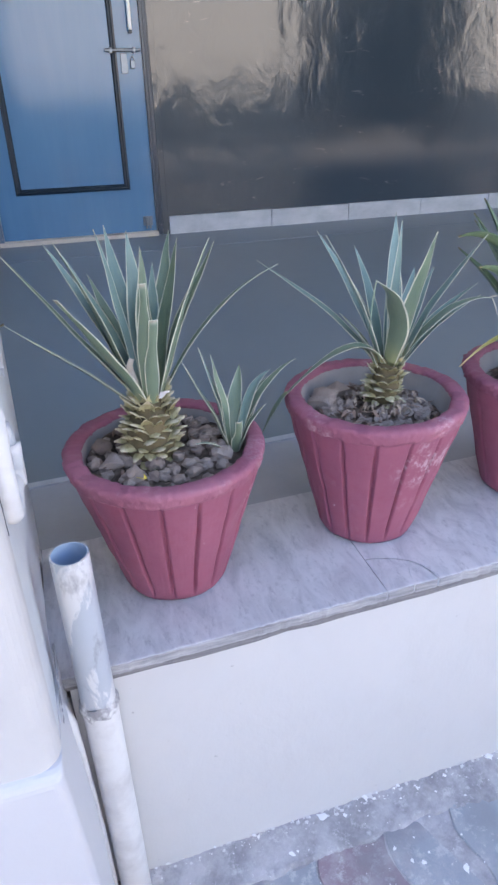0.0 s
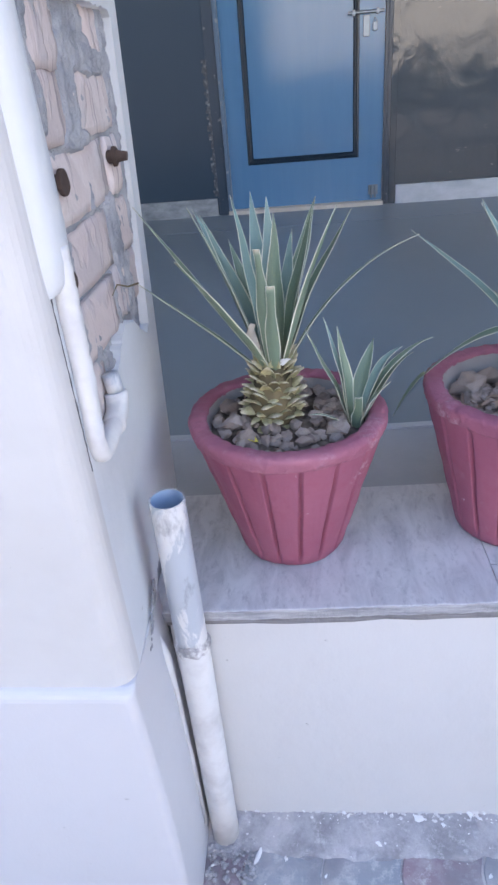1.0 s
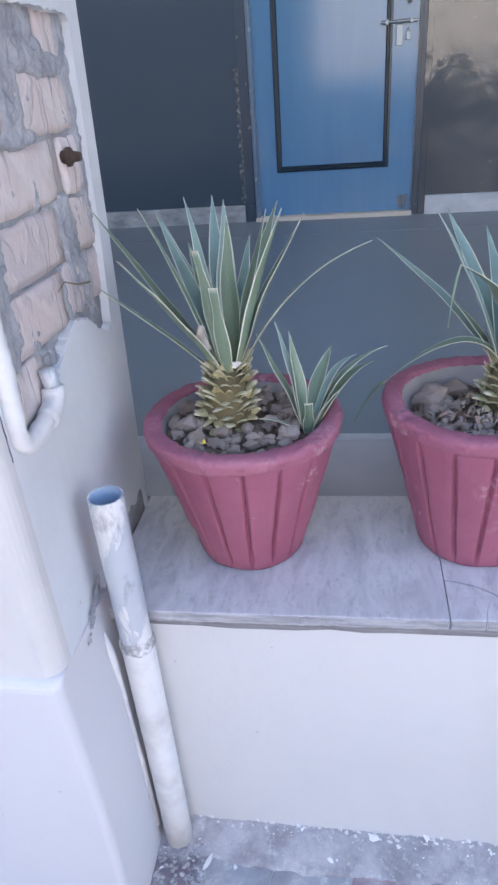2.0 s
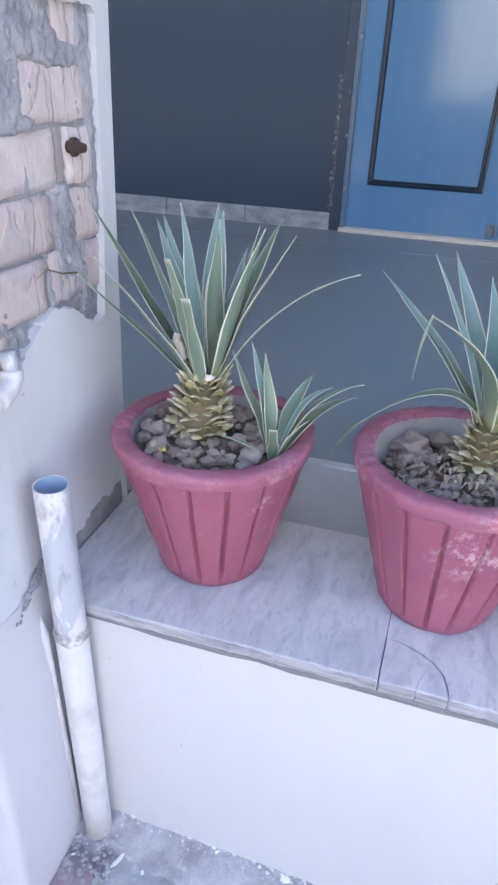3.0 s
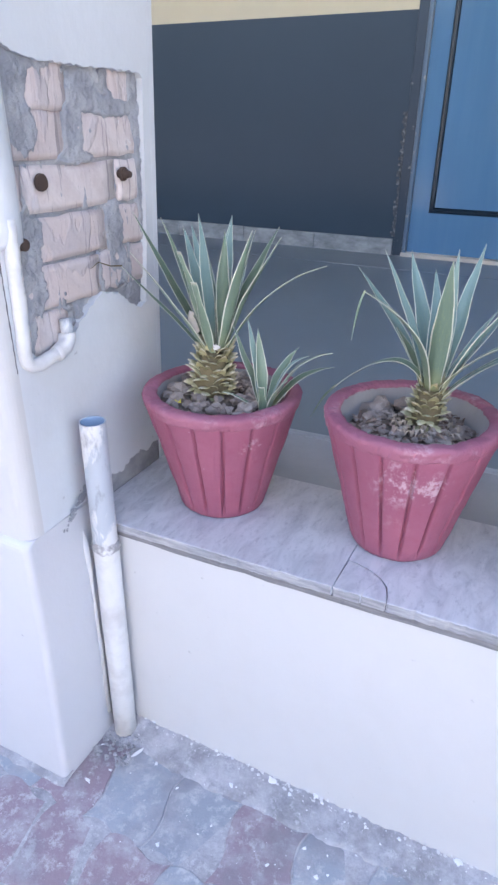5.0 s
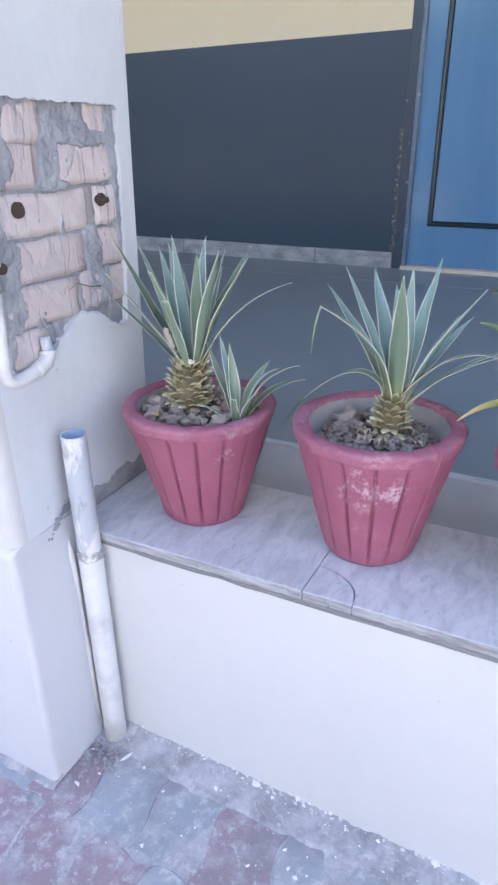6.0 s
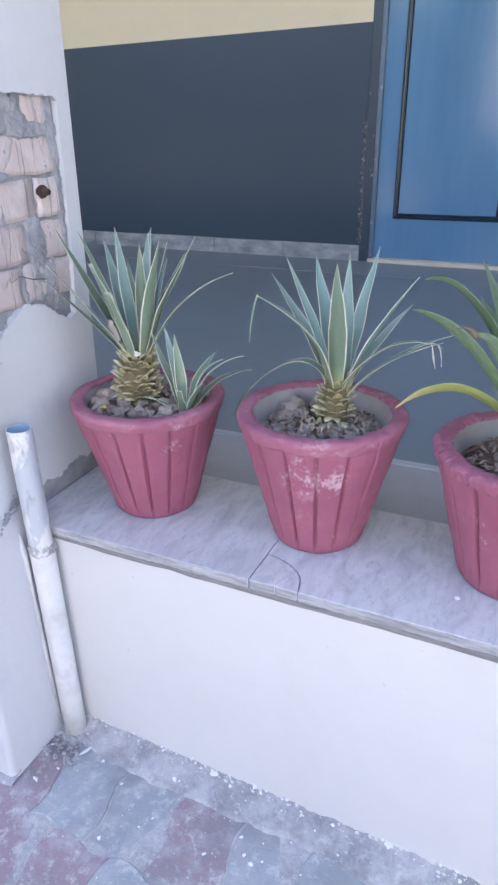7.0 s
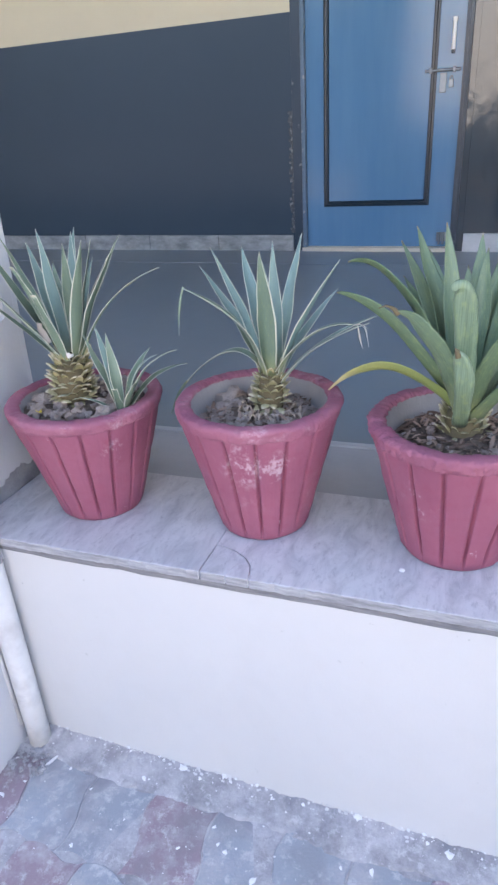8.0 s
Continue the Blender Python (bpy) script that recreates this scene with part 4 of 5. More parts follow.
# ---- pots ----
def pot(cx, cy, height, rt, rb, turn, seed, rough, label):
    """A cast cement pot: fluted tapering body, thick lumpy rim, hollow inside."""
    zb = ledge_z(cx, cy) + 0.0005
    th = holder("plant_pot", (cx, cy, zb), label, "plant pot", "pink pots on the ledge")
    N, G = 510, 17
    rim_h = 0.027
    def place(r, z, a, lump):
        d = Vector((math.cos(a), math.sin(a), z * 11))
        if lump > 0.002:
            r -= 0.002 * max(0.0, noise.noise(d * 5.5 + Vector((seed * 2, 3, 0))))
            z += 0.0025 * noise.noise(Vector((math.cos(a) * 4, math.sin(a) * 4, seed))) + 0.002 * noise.noise(Vector((math.cos(a) * 13, math.sin(a) * 13, seed)))
        k = noise.noise(d * 2.4 + Vector((seed, 0, 0))) * 0.0022 + lump * (noise.noise(d * 7 + Vector((0, seed, 0))) * 0.3 + 0.35 * noise.noise(d * 18) + 0.35 * noise.noise(d * 36))
        return ((r + k) * math.cos(a) + cx, (r + k) * math.sin(a) + cy, zb + z)
    def lathe(prof, groove, lump):
        bm = bmesh.new()
        rows = []
        for r, z in prof:
            row = []
            for i in range(N):
                a = 2 * math.pi * i / N
                rr = r
                if groove:
                    g = (a - turn) * G / (2 * math.pi)
                    dist = abs(g - round(g)) * 2 * math.pi / G * r
                    t = (z - 0.012) / (height - rim_h - 0.012)
                    if 0.0 < t < 0.99:
                        rr -= 0.010 * max(0.0, 1 - (dist / 0.0042) ** 2) * min(1.0, t * 12, (0.99 - t) * 14)
                row.append(bm.verts.new(place(rr, z, a, lump)))
            rows.append(row)
        for p, q in zip(rows, rows[1:]):
            for i in range(N):
                bm.faces.new((p[i], p[(i + 1) % N], q[(i + 1) % N], q[i]))
        return bm, rows
    rim_in = rt * 0.965
    hb = height - rim_h
    rtop = rt - 0.006
    prof = [(rb - 0.012, 0.0), (rb - 0.004, 0.002), (rb, 0.009)] + [(rb + (rtop - rb) * ((z - 0.009) / (hb - 0.009)), z) for z in [0.009 + (hb - 0.009) * k / 16 for k in range(1, 17)]]
    bm, rows = lathe(prof, True, 0.0014)
    bm.faces.new(list(reversed(rows[0])))
    hpart("body", bm, M_pot, th, smooth=True)
    prof = [(rtop - 0.005, hb - 0.004), (rtop + 0.001, hb - 0.003), (rt - 0.0035, hb + 0.001), (rt - 0.0028, hb + 0.006), (rt - 0.0015, hb + 0.012), (rt - 0.0005, hb + 0.018), (rt, hb + 0.026), (rt - 0.002, hb + 0.032),
            (rt - 0.0060, hb + 0.0365), (rt - 0.012, hb + 0.0378), (rt - 0.018, hb + 0.038), (rt - 0.024, hb + 0.0375), (rt - 0.030, hb + 0.0355), (rt - 0.033, hb + 0.031), (rt - 0.034, hb + 0.026)]
    prof = [(r, hb + (z - hb) * rim_h / 0.038) for r, z in prof]
    bm, rows = lathe(prof, False, rough)
    hpart("rim", bm, M_pot_rim, th, "thick lumpy pink-painted rim", smooth=True)
    prof = [(rt - 0.0335, hb + 0.019), (rt - 0.037, hb + 0.002), (rt - 0.044, hb - 0.02), (rt - 0.052, hb - 0.05), (rt - 0.06, hb - 0.08)]
    bm, rows = lathe(prof, False, 0.001)
    hpart("inside", bm, M_potin, th, "bare grey cement inner wall", smooth=True)
    return cx, cy, zb, height, rt


def stone_mesh(seed, sub=2, amp=0.55):
    bm = bmesh.new()
    bmesh.ops.create_icosphere(bm, subdivisions=sub, radius=1)
    for vtx in bm.verts:
        vtx.co *= 1 + amp * noise.noise(vtx.co * 1.5 + Vector((seed * 7.7, 0, 0))) + 0.28 * noise.noise(vtx.co * 4 + Vector((0, seed * 3.3, 0)))
        vtx.co.z *= 0.75
    return mesh_of("clod", bm, M_clod)


def chip_mesh(seed):
    r = random.Random(seed)
    bm = bmesh.new()
    pts = []
    for i in range(5):
        t = i / 4
        w = 0.18 * math.sin(math.pi * (0.15 + 0.8 * t)) + 0.03
        z = 0.22 * math.sin(t * 3 + seed)
        pts.append([bm.verts.new((x, t * 2 - 1, z + dz)) for x, dz in ((-w, 0.05), (0, 0), (w, 0.05), (0, 0.09))])
    for a, b in zip(pts, pts[1:]):
        for k in range(4):
            bm.faces.new((a[k], a[(k + 1) % 4], b[(k + 1) % 4], b[k]))
    bm.faces.new(pts[0])
    bm.faces.new(pts[-1])
    return mesh_of("chip", bm, M_chip)


CLODS = [stone_mesh(i, 1 if i % 2 else 2, 0.7) for i in range(6)]
CHIPS = [chip_mesh(i) for i in range(5)]


def soil(p, drop, label, clods, chips, big=(), seed=1, keep_out=0.05, mound=0.022, grain=(0.0045, 0.0135)):
    """The fill of a pot: an uneven soil bed with clods and dry chips lying in it."""
    cx, cy, zb, h, rt = p
    z0 = zb + h - drop
    R = rt - 0.040 - max(0.0, drop - 0.03) * 0.32
    bm = bmesh.new()
    rows = []
    for j in range(1, 15):
        r = R * j / 14
        rows.append([bm.verts.new((cx + r * math.cos(a), cy + r * math.sin(a), z0 + mound * (1 - (r / R) ** 2) + 0.007 * noise.noise((r * math.cos(a) * 28 + seed, r * math.sin(a) * 28, 0)) + 0.003 * noise.noise((r * math.cos(a) * 90, r * math.sin(a) * 90, seed)))) for a in (2 * math.pi * k / 48 for k in range(48))])
    c = bm.verts.new((cx, cy, z0 + mound))
    for k in range(48):
        bm.faces.new((c, rows[0][k], rows[0][(k + 1) % 48]))
    for p0, q in zip(rows, rows[1:]):
        for k in range(48):
            bm.faces.new((p0[k], q[k], q[(k + 1) % 48], p0[(k + 1) % 48]))
    bed = holder("soil", (cx, cy, z0 - 0.02), label, "soil")
    soil_bed = hpart("bed", bm, M_soil, bed, smooth=True)
    r = random.Random(seed)
    def lay(name, meshes, n, s0, s1, flat=1.0):
        for _ in range(n):
            a, d = r.uniform(0, 2 * math.pi), math.sqrt(r.uniform((keep_out / R) ** 2, 0.86)) * R
            s = r.uniform(s0, s1)
            ob = new(name, r.choice(meshes))
            ob.matrix_basis = Matrix.LocRotScale((cx + d * math.cos(a), cy + d * math.sin(a), z0 + mound * (1 - (d / R) ** 2) + s * 0.3 + 0.002), Euler((r.uniform(-0.5, 0.5), r.uniform(-0.5, 0.5), r.uniform(0, 6.3))), (s * r.uniform(0.8, 1.2), s, s * flat))
            under(ob, soil_bed)
    lay("clod", CLODS, clods, *grain)
    lay("chip", CHIPS, chips, 0.007, 0.017, 0.8)
    for dx, dy, s in big:
        ob = new("clod", CLODS[int(s * 1000) % 6])
        ob.matrix_basis = Matrix.LocRotScale((cx + dx, cy + dy, z0 + s * 0.5 + 0.004), Euler((0.3 * dx * 10, 0.2, dy * 30)), (s, s, s))
        under(ob, soil_bed)
    return z0


pot1 = pot(0.2285, 0.2080, 0.290, 0.180, 0.102, radians(-82.5), 1.0, 0.0040, "pink-red painted cement pot with vertical flutes, holding a spiky agave")
pot2 = pot(0.6535, 0.2280, 0.302, 0.178, 0.102, radians(-94.5), 5.0, 0.0048, "pink-red painted cement pot with paint rubbed off its flutes")
pot3 = pot(1.0690, 0.2270, 0.283, 0.179, 0.107, radians(-75.5), 9.0, 0.0105, "pink-red painted cement pot with a crumbling lumpy rim")
S1 = soil(pot1, 0.026, "dry soil with grey clods in a pot", 170, 40, [(-0.095, -0.03, 0.021), (-0.07, -0.085, 0.018), (0.03, -0.10, 0.015), (0.085, -0.06, 0.018), (-0.11, 0.035, 0.019), (0.0, -0.115, 0.013)], 3, 0.045, mound=0.012, grain=(0.004, 0.013))
S2 = soil(pot2, 0.052, "dry soil with stones and dead leaf curls in a pot", 300, 170, [(-0.085, 0.060, 0.030), (-0.035, 0.092, 0.027), (-0.085, 0.012, 0.018), (0.08, -0.05, 0.016)], 5, 0.04, grain=(0.003, 0.0095))
S3 = soil(pot3, 0.050, "dark dry soil with bark chips in a pot", 35, 260, [(0.06, -0.06, 0.014)], 8, 0.05, grain=(0.003, 0.008))


# ---- plants ----
def leaf_mesh(base, mid, tip, width, fold=0.28, blunt=0.0, margin=True, thick=0.0022, mat=None, waist=0.62, n=16, curl=0.0, twist=0.0, taper=1.5):
    """A keeled sword leaf with pale margins along a curve from base over mid to tip."""
    base, mid, tip = Vector(base), Vector(mid), Vector(tip)
    ctrl = mid * 2 - (base + tip) * 0.5
    out = Vector((tip.x - base.x, tip.y - base.y, 0))
    if out.length < 0.02:
        out = Vector((0.02, -0.05, 0))
    flat_side = Vector((-out.y, out.x, 0)).normalized()
    bm = bmesh.new()
    uv = bm.loops.layers.uv.new("UVMap")
    us = (-1.0, -0.86, -0.45, 0.0, 0.45, 0.86, 1.0)
    rows = []
    for i in range(n + 1):
        t = i / n
        p = base * (1 - t) ** 2 + ctrl * 2 * t * (1 - t) + tip * t * t
        d = ((ctrl - base) * (1 - t) + (tip - ctrl) * t).normalized()
        s = (flat_side - d * flat_side.dot(d)).normalized()
        up = s.cross(d).normalized()
        if up.z < 0 and abs(d.z) < 0.9:
            up = -up
        if abs(d.z) >= 0.9 and up.dot(out) > 0:
            up = -up
        if twist:
            s, up = s * math.cos(twist) + up * math.sin(twist), up * math.cos(twist) - s * math.sin(twist)
        w = width * 0.5 * (waist + (1 - waist) * math.sin(min(1.0, t / 0.5) * math.pi / 2)) * (1.0 if t < 0.45 else max(0.02 + 0.75 * blunt, 1 - ((t - 0.45) / 0.55) ** taper))
        f = fold * (1 - 0.35 * t) + 0.25 * noise.noise((t * 3.5, tip.x * 40, tip.z * 40))
        p = p + (s * noise.noise((t * 2.6, tip.y * 50, tip.x * 50)) + up * 0.6 * noise.noise((t * 3.1, tip.z * 50, 4))) * (width * 0.34 * t * (1 - t) * 2.2)
        w *= 1 + 0.10 * noise.noise((t * 6, tip.x * 60, 7))
        row_t, row_b = [], []
        for u in us:
            q = p + s * (u * w) + up * (f * w * abs(u) ** 1.3 - curl * w * u * u * t)
            k = thick * (1 - 0.75 * abs(u)) * (1 - 0.6 * t) + 0.0004
            row_t.append(bm.verts.new(q))
            row_b.append(bm.verts.new(q - up * k))
        rows.append((row_t, row_b))
    def face(vs, coords, mi):
        fc = bm.faces.new(vs)
        fc.material_index = mi
        for lp, c in zip(fc.loops, coords):
            lp[uv].uv = c
    for i, ((ta, ba), (tb, bb)) in enumerate(zip(rows, rows[1:])):
        v0, v1 = i / n, (i + 1) / n
        for k in range(6):
            mi = 1 if margin and k in (0, 5) else 0
            c = [(us[k], v0), (us[k + 1], v0), (us[k + 1], v1), (us[k], v1)]
            face((ta[k], ta[k + 1], tb[k + 1], tb[k]), c, mi)
            face((bb[k], bb[k + 1], ba[k + 1], ba[k]), [c[3], c[2], c[1], c[0]], mi)
        for k in (0, 6):
            c = [(us[k], v0), (us[k], v1), (us[k], v1), (us[k], v0)]
            face((ta[k], tb[k], bb[k], ba[k]), c, 1 if margin else 0)
    for (tt, bb), v in ((rows[0], 0.0), (rows[-1], 1.0)):
        face(list(tt) + list(reversed(bb)), [(u, v) for u in us] + [(u, v) for u in reversed(us)], 1 if margin else 0)
    return bm


def scale_mesh(L, W):
    """A dried leaf base: a short cupped pointed flake."""
    bm = bmesh.new()
    rows = []
    for i in range(5):
        t = i / 4
        w = W * (1 - 0.3 * t) * (1.0 if t < 0.5 else 1 - (t - 0.5) * 1.45)
        y, z = L * t, -0.25 * L * t * t + 0.002
        rows.append(([bm.verts.new((u * w, y, z - 0.35 * w * u * u)) for u in (-1, -0.4, 0.4, 1)], [bm.verts.new((u * w, y, z - 0.35 * w * u * u - 0.0025 * (1 - 0.7 * t))) for u in (-1, -0.4, 0.4, 1)]))
    for (a, a2), (b, b2) in zip(rows, rows[1:]):
        for k in range(3):
            bm.faces.new((a[k], a[k + 1], b[k + 1], b[k]))
            bm.faces.new((b2[k], b2[k + 1], a2[k + 1], a2[k]))
        bm.faces.new((a[0], b[0], b2[0], a2[0]))
        bm.faces.new((a2[3], b2[3], b[3], a[3]))
    bm.faces.new(rows[0][0] + list(reversed(rows[0][1])))
    bm.faces.new(rows[-1][0] + list(reversed(rows[-1][1])))
    return mesh_of("leaf_scale", bm, M_scale)


SCALES = [scale_mesh(0.029, 0.0155), scale_mesh(0.034, 0.0170), scale_mesh(0.024, 0.0145), scale_mesh(0.033, 0.0115)]


def stump(plant, foot, top, r0, r1, rings, per, seed, tilt=0.55, size=1.0, spread=0.35):
    """A short trunk clad in spirals of dried leaf bases."""
    foot, top = Vector(foot), Vector(top)
    bm = bmesh.new()
    tube(bm, [foot, foot.lerp(top, 0.35), foot.lerp(top, 0.75), top], [r0 * 0.75, r0 * 0.75, (r0 * 0.3 + r1 * 0.7) * 0.7, r1 * 0.45], 18)
    trunk = hpart("trunk", bm, M_core, plant, "dark fibrous core of the trunk", smooth=True)
    r = random.Random(seed)
    for j in range(rings):
        t = (j + 0.2) / (rings - 0.6)
        c = foot.lerp(top, t)
        rad = (r0 + (r1 - r0) * t) * (0.72 if t < 0.8 else 0.6)
        for k in range(per):
            a = 2 * math.pi * (k + 0.5 * (j % 2)) / per + r.uniform(-0.12, 0.12)
            s = size * r.uniform(0.8, 1.15)
            ob = new("leaf_scale", SCALES[r.randrange(4)])
            lift = tilt + spread * t + r.uniform(-0.42, 0.38) - (0.35 if j == 0 else 0)
            ob.matrix_basis = Matrix.LocRotScale(c + Vector((math.cos(a) * rad, math.sin(a) * rad, r.uniform(-0.003, 0.003))), Euler((lift, r.uniform(-0.3, 0.3), a - math.pi / 2 + r.uniform(-0.2, 0.2))), (s, s, s))
            under(ob, trunk)


def leaves(plant, crown, spec, mats, margin=True, base_r=0.018, thick=0.0024, fold=0.28, taper=1.5, waist=0.62):
    """Leaves from the crown: (tip, width, sag, blunt, material)."""
    crown = Vector(crown)
    for tip, width, sag, blunt, mi in spec:
        tip = Vector(tip)
        o = Vector((tip.x - crown.x, tip.y - crown.y, 0))
        low = max(0.0, 0.06 - (tip.z - crown.z) * 0.25)
        b = crown + (o.normalized() * base_r if o.length > 1e-4 else Vector()) + Vector((0, 0, -low * 0.6 - 0.018))
        mid = (b + tip) * 0.5 + Vector((0, 0, sag)) - o * 0.06
        mt = mats[mi]
        hpart("leaf", leaf_mesh(b, mid, tip, width, fold, blunt, margin, thick, taper=taper, waist=waist), (mt, M_margin if margin else mt), plant, smooth=True)


# agave in the first pot
C1 = (0.212, 0.212, 1.058)
ag1 = holder("agave_plant", (0.205, 0.206, S1), "spiky grey-green agave with cream leaf margins on a scaly stump", "plant", "agaves in the pots")
stump(ag1, (0.203, 0.200, S1 + 0.012), (0.210, 0.210, 1.050), 0.056, 0.040, 9, 12, 2, 0.02, 0.80, 1.15)
leaves(ag1, C1, [
    ((0.216, 0.117, 1.208), 0.024, -0.006, 0.75, 0), ((0.451, 0.231, 1.244), 0.013, 0.030, 0.0, 0), ((0.292, 0.355, 1.290), 0.034, 0.004, 0.0, 0),
    ((0.083, 0.096, 1.258), 0.034, -0.008, 0.35, 0), ((0.156, 0.242, 1.320), 0.030, 0.0, 0.0, 1), ((0.077, 0.340, 1.286), 0.030, 0.0, 0.0, 1),
    ((0.222, 0.236, 1.291), 0.032, 0.0, 0.0, 0), ((0.180, 0.347, 1.307), 0.034, 0.0, 0.0, 1), ((0.318, 0.170, 1.308), 0.033, -0.004, 0.0, 0),
    ((0.003, 0.222, 1.316), 0.028, -0.022, 0.0, 0), ((0.093, 0.195, 1.314), 0.032, -0.006, 0.0, 0), ((0.345, 0.245, 1.287), 0.033, 0.0, 0.0, 0),
    ((0.100, 0.269, 1.288), 0.034, 0.0, 0.0, 1), ((0.004, 0.165, 1.212), 0.018, -0.010, 0.0, 0), ((0.210, 0.290, 1.306), 0.036, 0.0, 0.0, 1),
    ((0.201, 0.090, 1.270), 0.028, -0.004, 0.45, 0), ((0.285, 0.250, 1.295), 0.035, 0.0, 0.0, 0), ((0.250, 0.300, 1.250), 0.030, 0.0, 0.0, 1), ((0.140, 0.300, 1.24), 0.032, 0.0, 0.0, 0),
], (M_leaf, M_leaf_blue))
fl = leaf_mesh((0.188, 0.176, 1.086), (0.178, 0.166, 1.112), (0.184, 0.160, 1.136), 0.018, 0.5, 0.8, False, 0.001)
hpart("dry_leaf", fl, (M_dead, M_dead), ag1, "pale papery dead leaf", smooth=True)
fl = leaf_mesh((0.226, 0.182, 1.052), (0.232, 0.178, 1.060), (0.240, 0.176, 1.064), 0.018, 0.5, 0.9, False, 0.001)
hpart("dry_leaf", fl, (M_splash, M_splash), ag1, "white scrap of dead leaf", smooth=True)

hpart("dry_tip", tube(bmesh.new(), [(0.006, 0.166, 1.211), (-0.004, 0.140, 1.214), (-0.012, 0.112, 1.226), (-0.016, 0.090, 1.216)], [0.0016, 0.0014, 0.0011, 0.0005], 6), M_core, ag1, "withered brown leaf end", smooth=True)

# its offset beside it
CP = (0.347, 0.178, 0.972)
pup = holder("agave_offset", (0.347, 0.178, 0.945), "small young agave offset with pale margins", "plant")
leaves(pup, CP, [
    ((0.319, 0.200, 1.110), 0.026, 0.0, 0.0, 0), ((0.480, 0.215, 1.076), 0.017, 0.030, 0.0, 0), ((0.266, 0.190, 1.110), 0.024, -0.004, 0.0, 0),
    ((0.297, 0.195, 1.128), 0.024, 0.0, 0.0, 1), ((0.462, 0.290, 1.018), 0.026, 0.026, 0.0, 0), ((0.387, 0.264, 1.060), 0.028, 0.014, 0.0, 0), ((0.430, 0.215, 1.062), 0.024, 0.026, 0.0, 1),
    ((0.405, 0.165, 1.020), 0.022, 0.008, 0.0, 0), ((0.352, 0.150, 1.000), 0.020, 0.0, 0.9, 0), ((0.270, 0.135, 0.980), 0.014, 0.010, 0.2, 0),
], (M_leaf, M_leaf_blue), base_r=0.008, waist=0.5)

# agave in the second pot
C2 = (0.684, 0.236, 1.050)
ag2 = holder("agave_plant", (0.676, 0.238, S2), "blue-green agave with pale margins and drooping split leaf tips", "plant", "agaves in the pots")
stump(ag2, (0.676, 0.238, S2 + 0.026), (0.682, 0.236, 1.042), 0.037, 0.032, 7, 10, 4, 0.0, 0.66, 1.15)
leaves(ag2, C2, [
    ((0.466, 0.393, 1.214), 0.026, 0.004, 0.0, 1), ((0.553, 0.268, 1.277), 0.030, 0.0, 0.0, 1), ((0.691, 0.251, 1.293), 0.028, 0.0, 0.0, 1),
    ((0.580, 0.369, 1.264), 0.036, 0.0, 0.0, 1), ((0.700, 0.150, 1.292), 0.038, -0.004, 0.0, 0), ((0.725, 0.334, 1.294), 0.032, 0.0, 0.0, 1),
    ((0.834, 0.197, 1.270), 0.030, 0.0, 0.0, 1), ((0.795, 0.360, 1.181), 0.030, 0.006, 0.0, 1), ((0.906, 0.300, 1.150), 0.022, 0.016, 0.0, 1),
    ((0.590, 0.274, 1.130), 0.026, 0.006, 0.25, 0), ((0.780, 0.270, 1.200), 0.028, 0.004, 0.2, 1), ((0.640, 0.330, 1.24), 0.030, 0.0, 0.0, 1), ((0.880, 0.250, 1.142), 0.020, 0.014, 0.0, 1),
], (M_leaf, M_leaf_blue))
hpart("leaf", leaf_mesh((0.672, 0.222, 1.035), (0.645, 0.160, 1.155), (0.567, 0.099, 1.236), 0.042, 0.3, 0.10, True, twist=-0.25), (M_leaf, M_margin), ag2, "folded grey-green leaf", smooth=True)
hpart("leaf_tip", leaf_mesh((0.569, 0.101, 1.237), (0.561, 0.094, 1.205), (0.556, 0.089, 1.150), 0.0042, 0.5, 0.2, True, 0.0006), (M_leaf, M_leaf), ag2, "withered hanging leaf tip", smooth=True)
hpart("leaf", leaf_mesh((0.668, 0.230, 1.035), (0.590, 0.240, 1.072), (0.478, 0.254, 0.990), 0.026, 0.3, 0.4, True), (M_leaf, M_margin), ag2, "leaf drooping over the pot rim", smooth=True)
hpart("leaf_tip", leaf_mesh((0.479, 0.254, 0.991), (0.455, 0.256, 0.960), (0.425, 0.256, 0.905), 0.014, 0.6, 0.1, False, 0.001), (M_leaf, M_leaf), ag2, "folded over drooping tip", smooth=True)
hpart("leaf", leaf_mesh((0.700, 0.224, 1.040), (0.785, 0.215, 1.130), (0.868, 0.200, 1.150), 0.026, 0.25, 0.12, True), (M_leaf, M_margin), ag2, smooth=True)
hpart("leaf_tip", leaf_mesh((0.866, 0.200, 1.151), (0.882, 0.190, 1.150), (0.892, 0.180, 1.118), 0.004, 0.5, 0.3, True, 0.0006), (M_dead, M_dead), ag2, "withered split leaf tip", smooth=True)

for a, b, c in (((0.868, 0.200, 1.150), (0.874, 0.192, 1.130), (0.880, 0.186, 1.112)), ((0.862, 0.200, 1.152), (0.876, 0.196, 1.154), (0.890, 0.190, 1.148))):
    hpart("leaf_tip", leaf_mesh(a, b, c, 0.0035, 0.5, 0.3, True, 0.0006), (M_dead, M_dead), ag2, "withered split leaf tip", smooth=True)
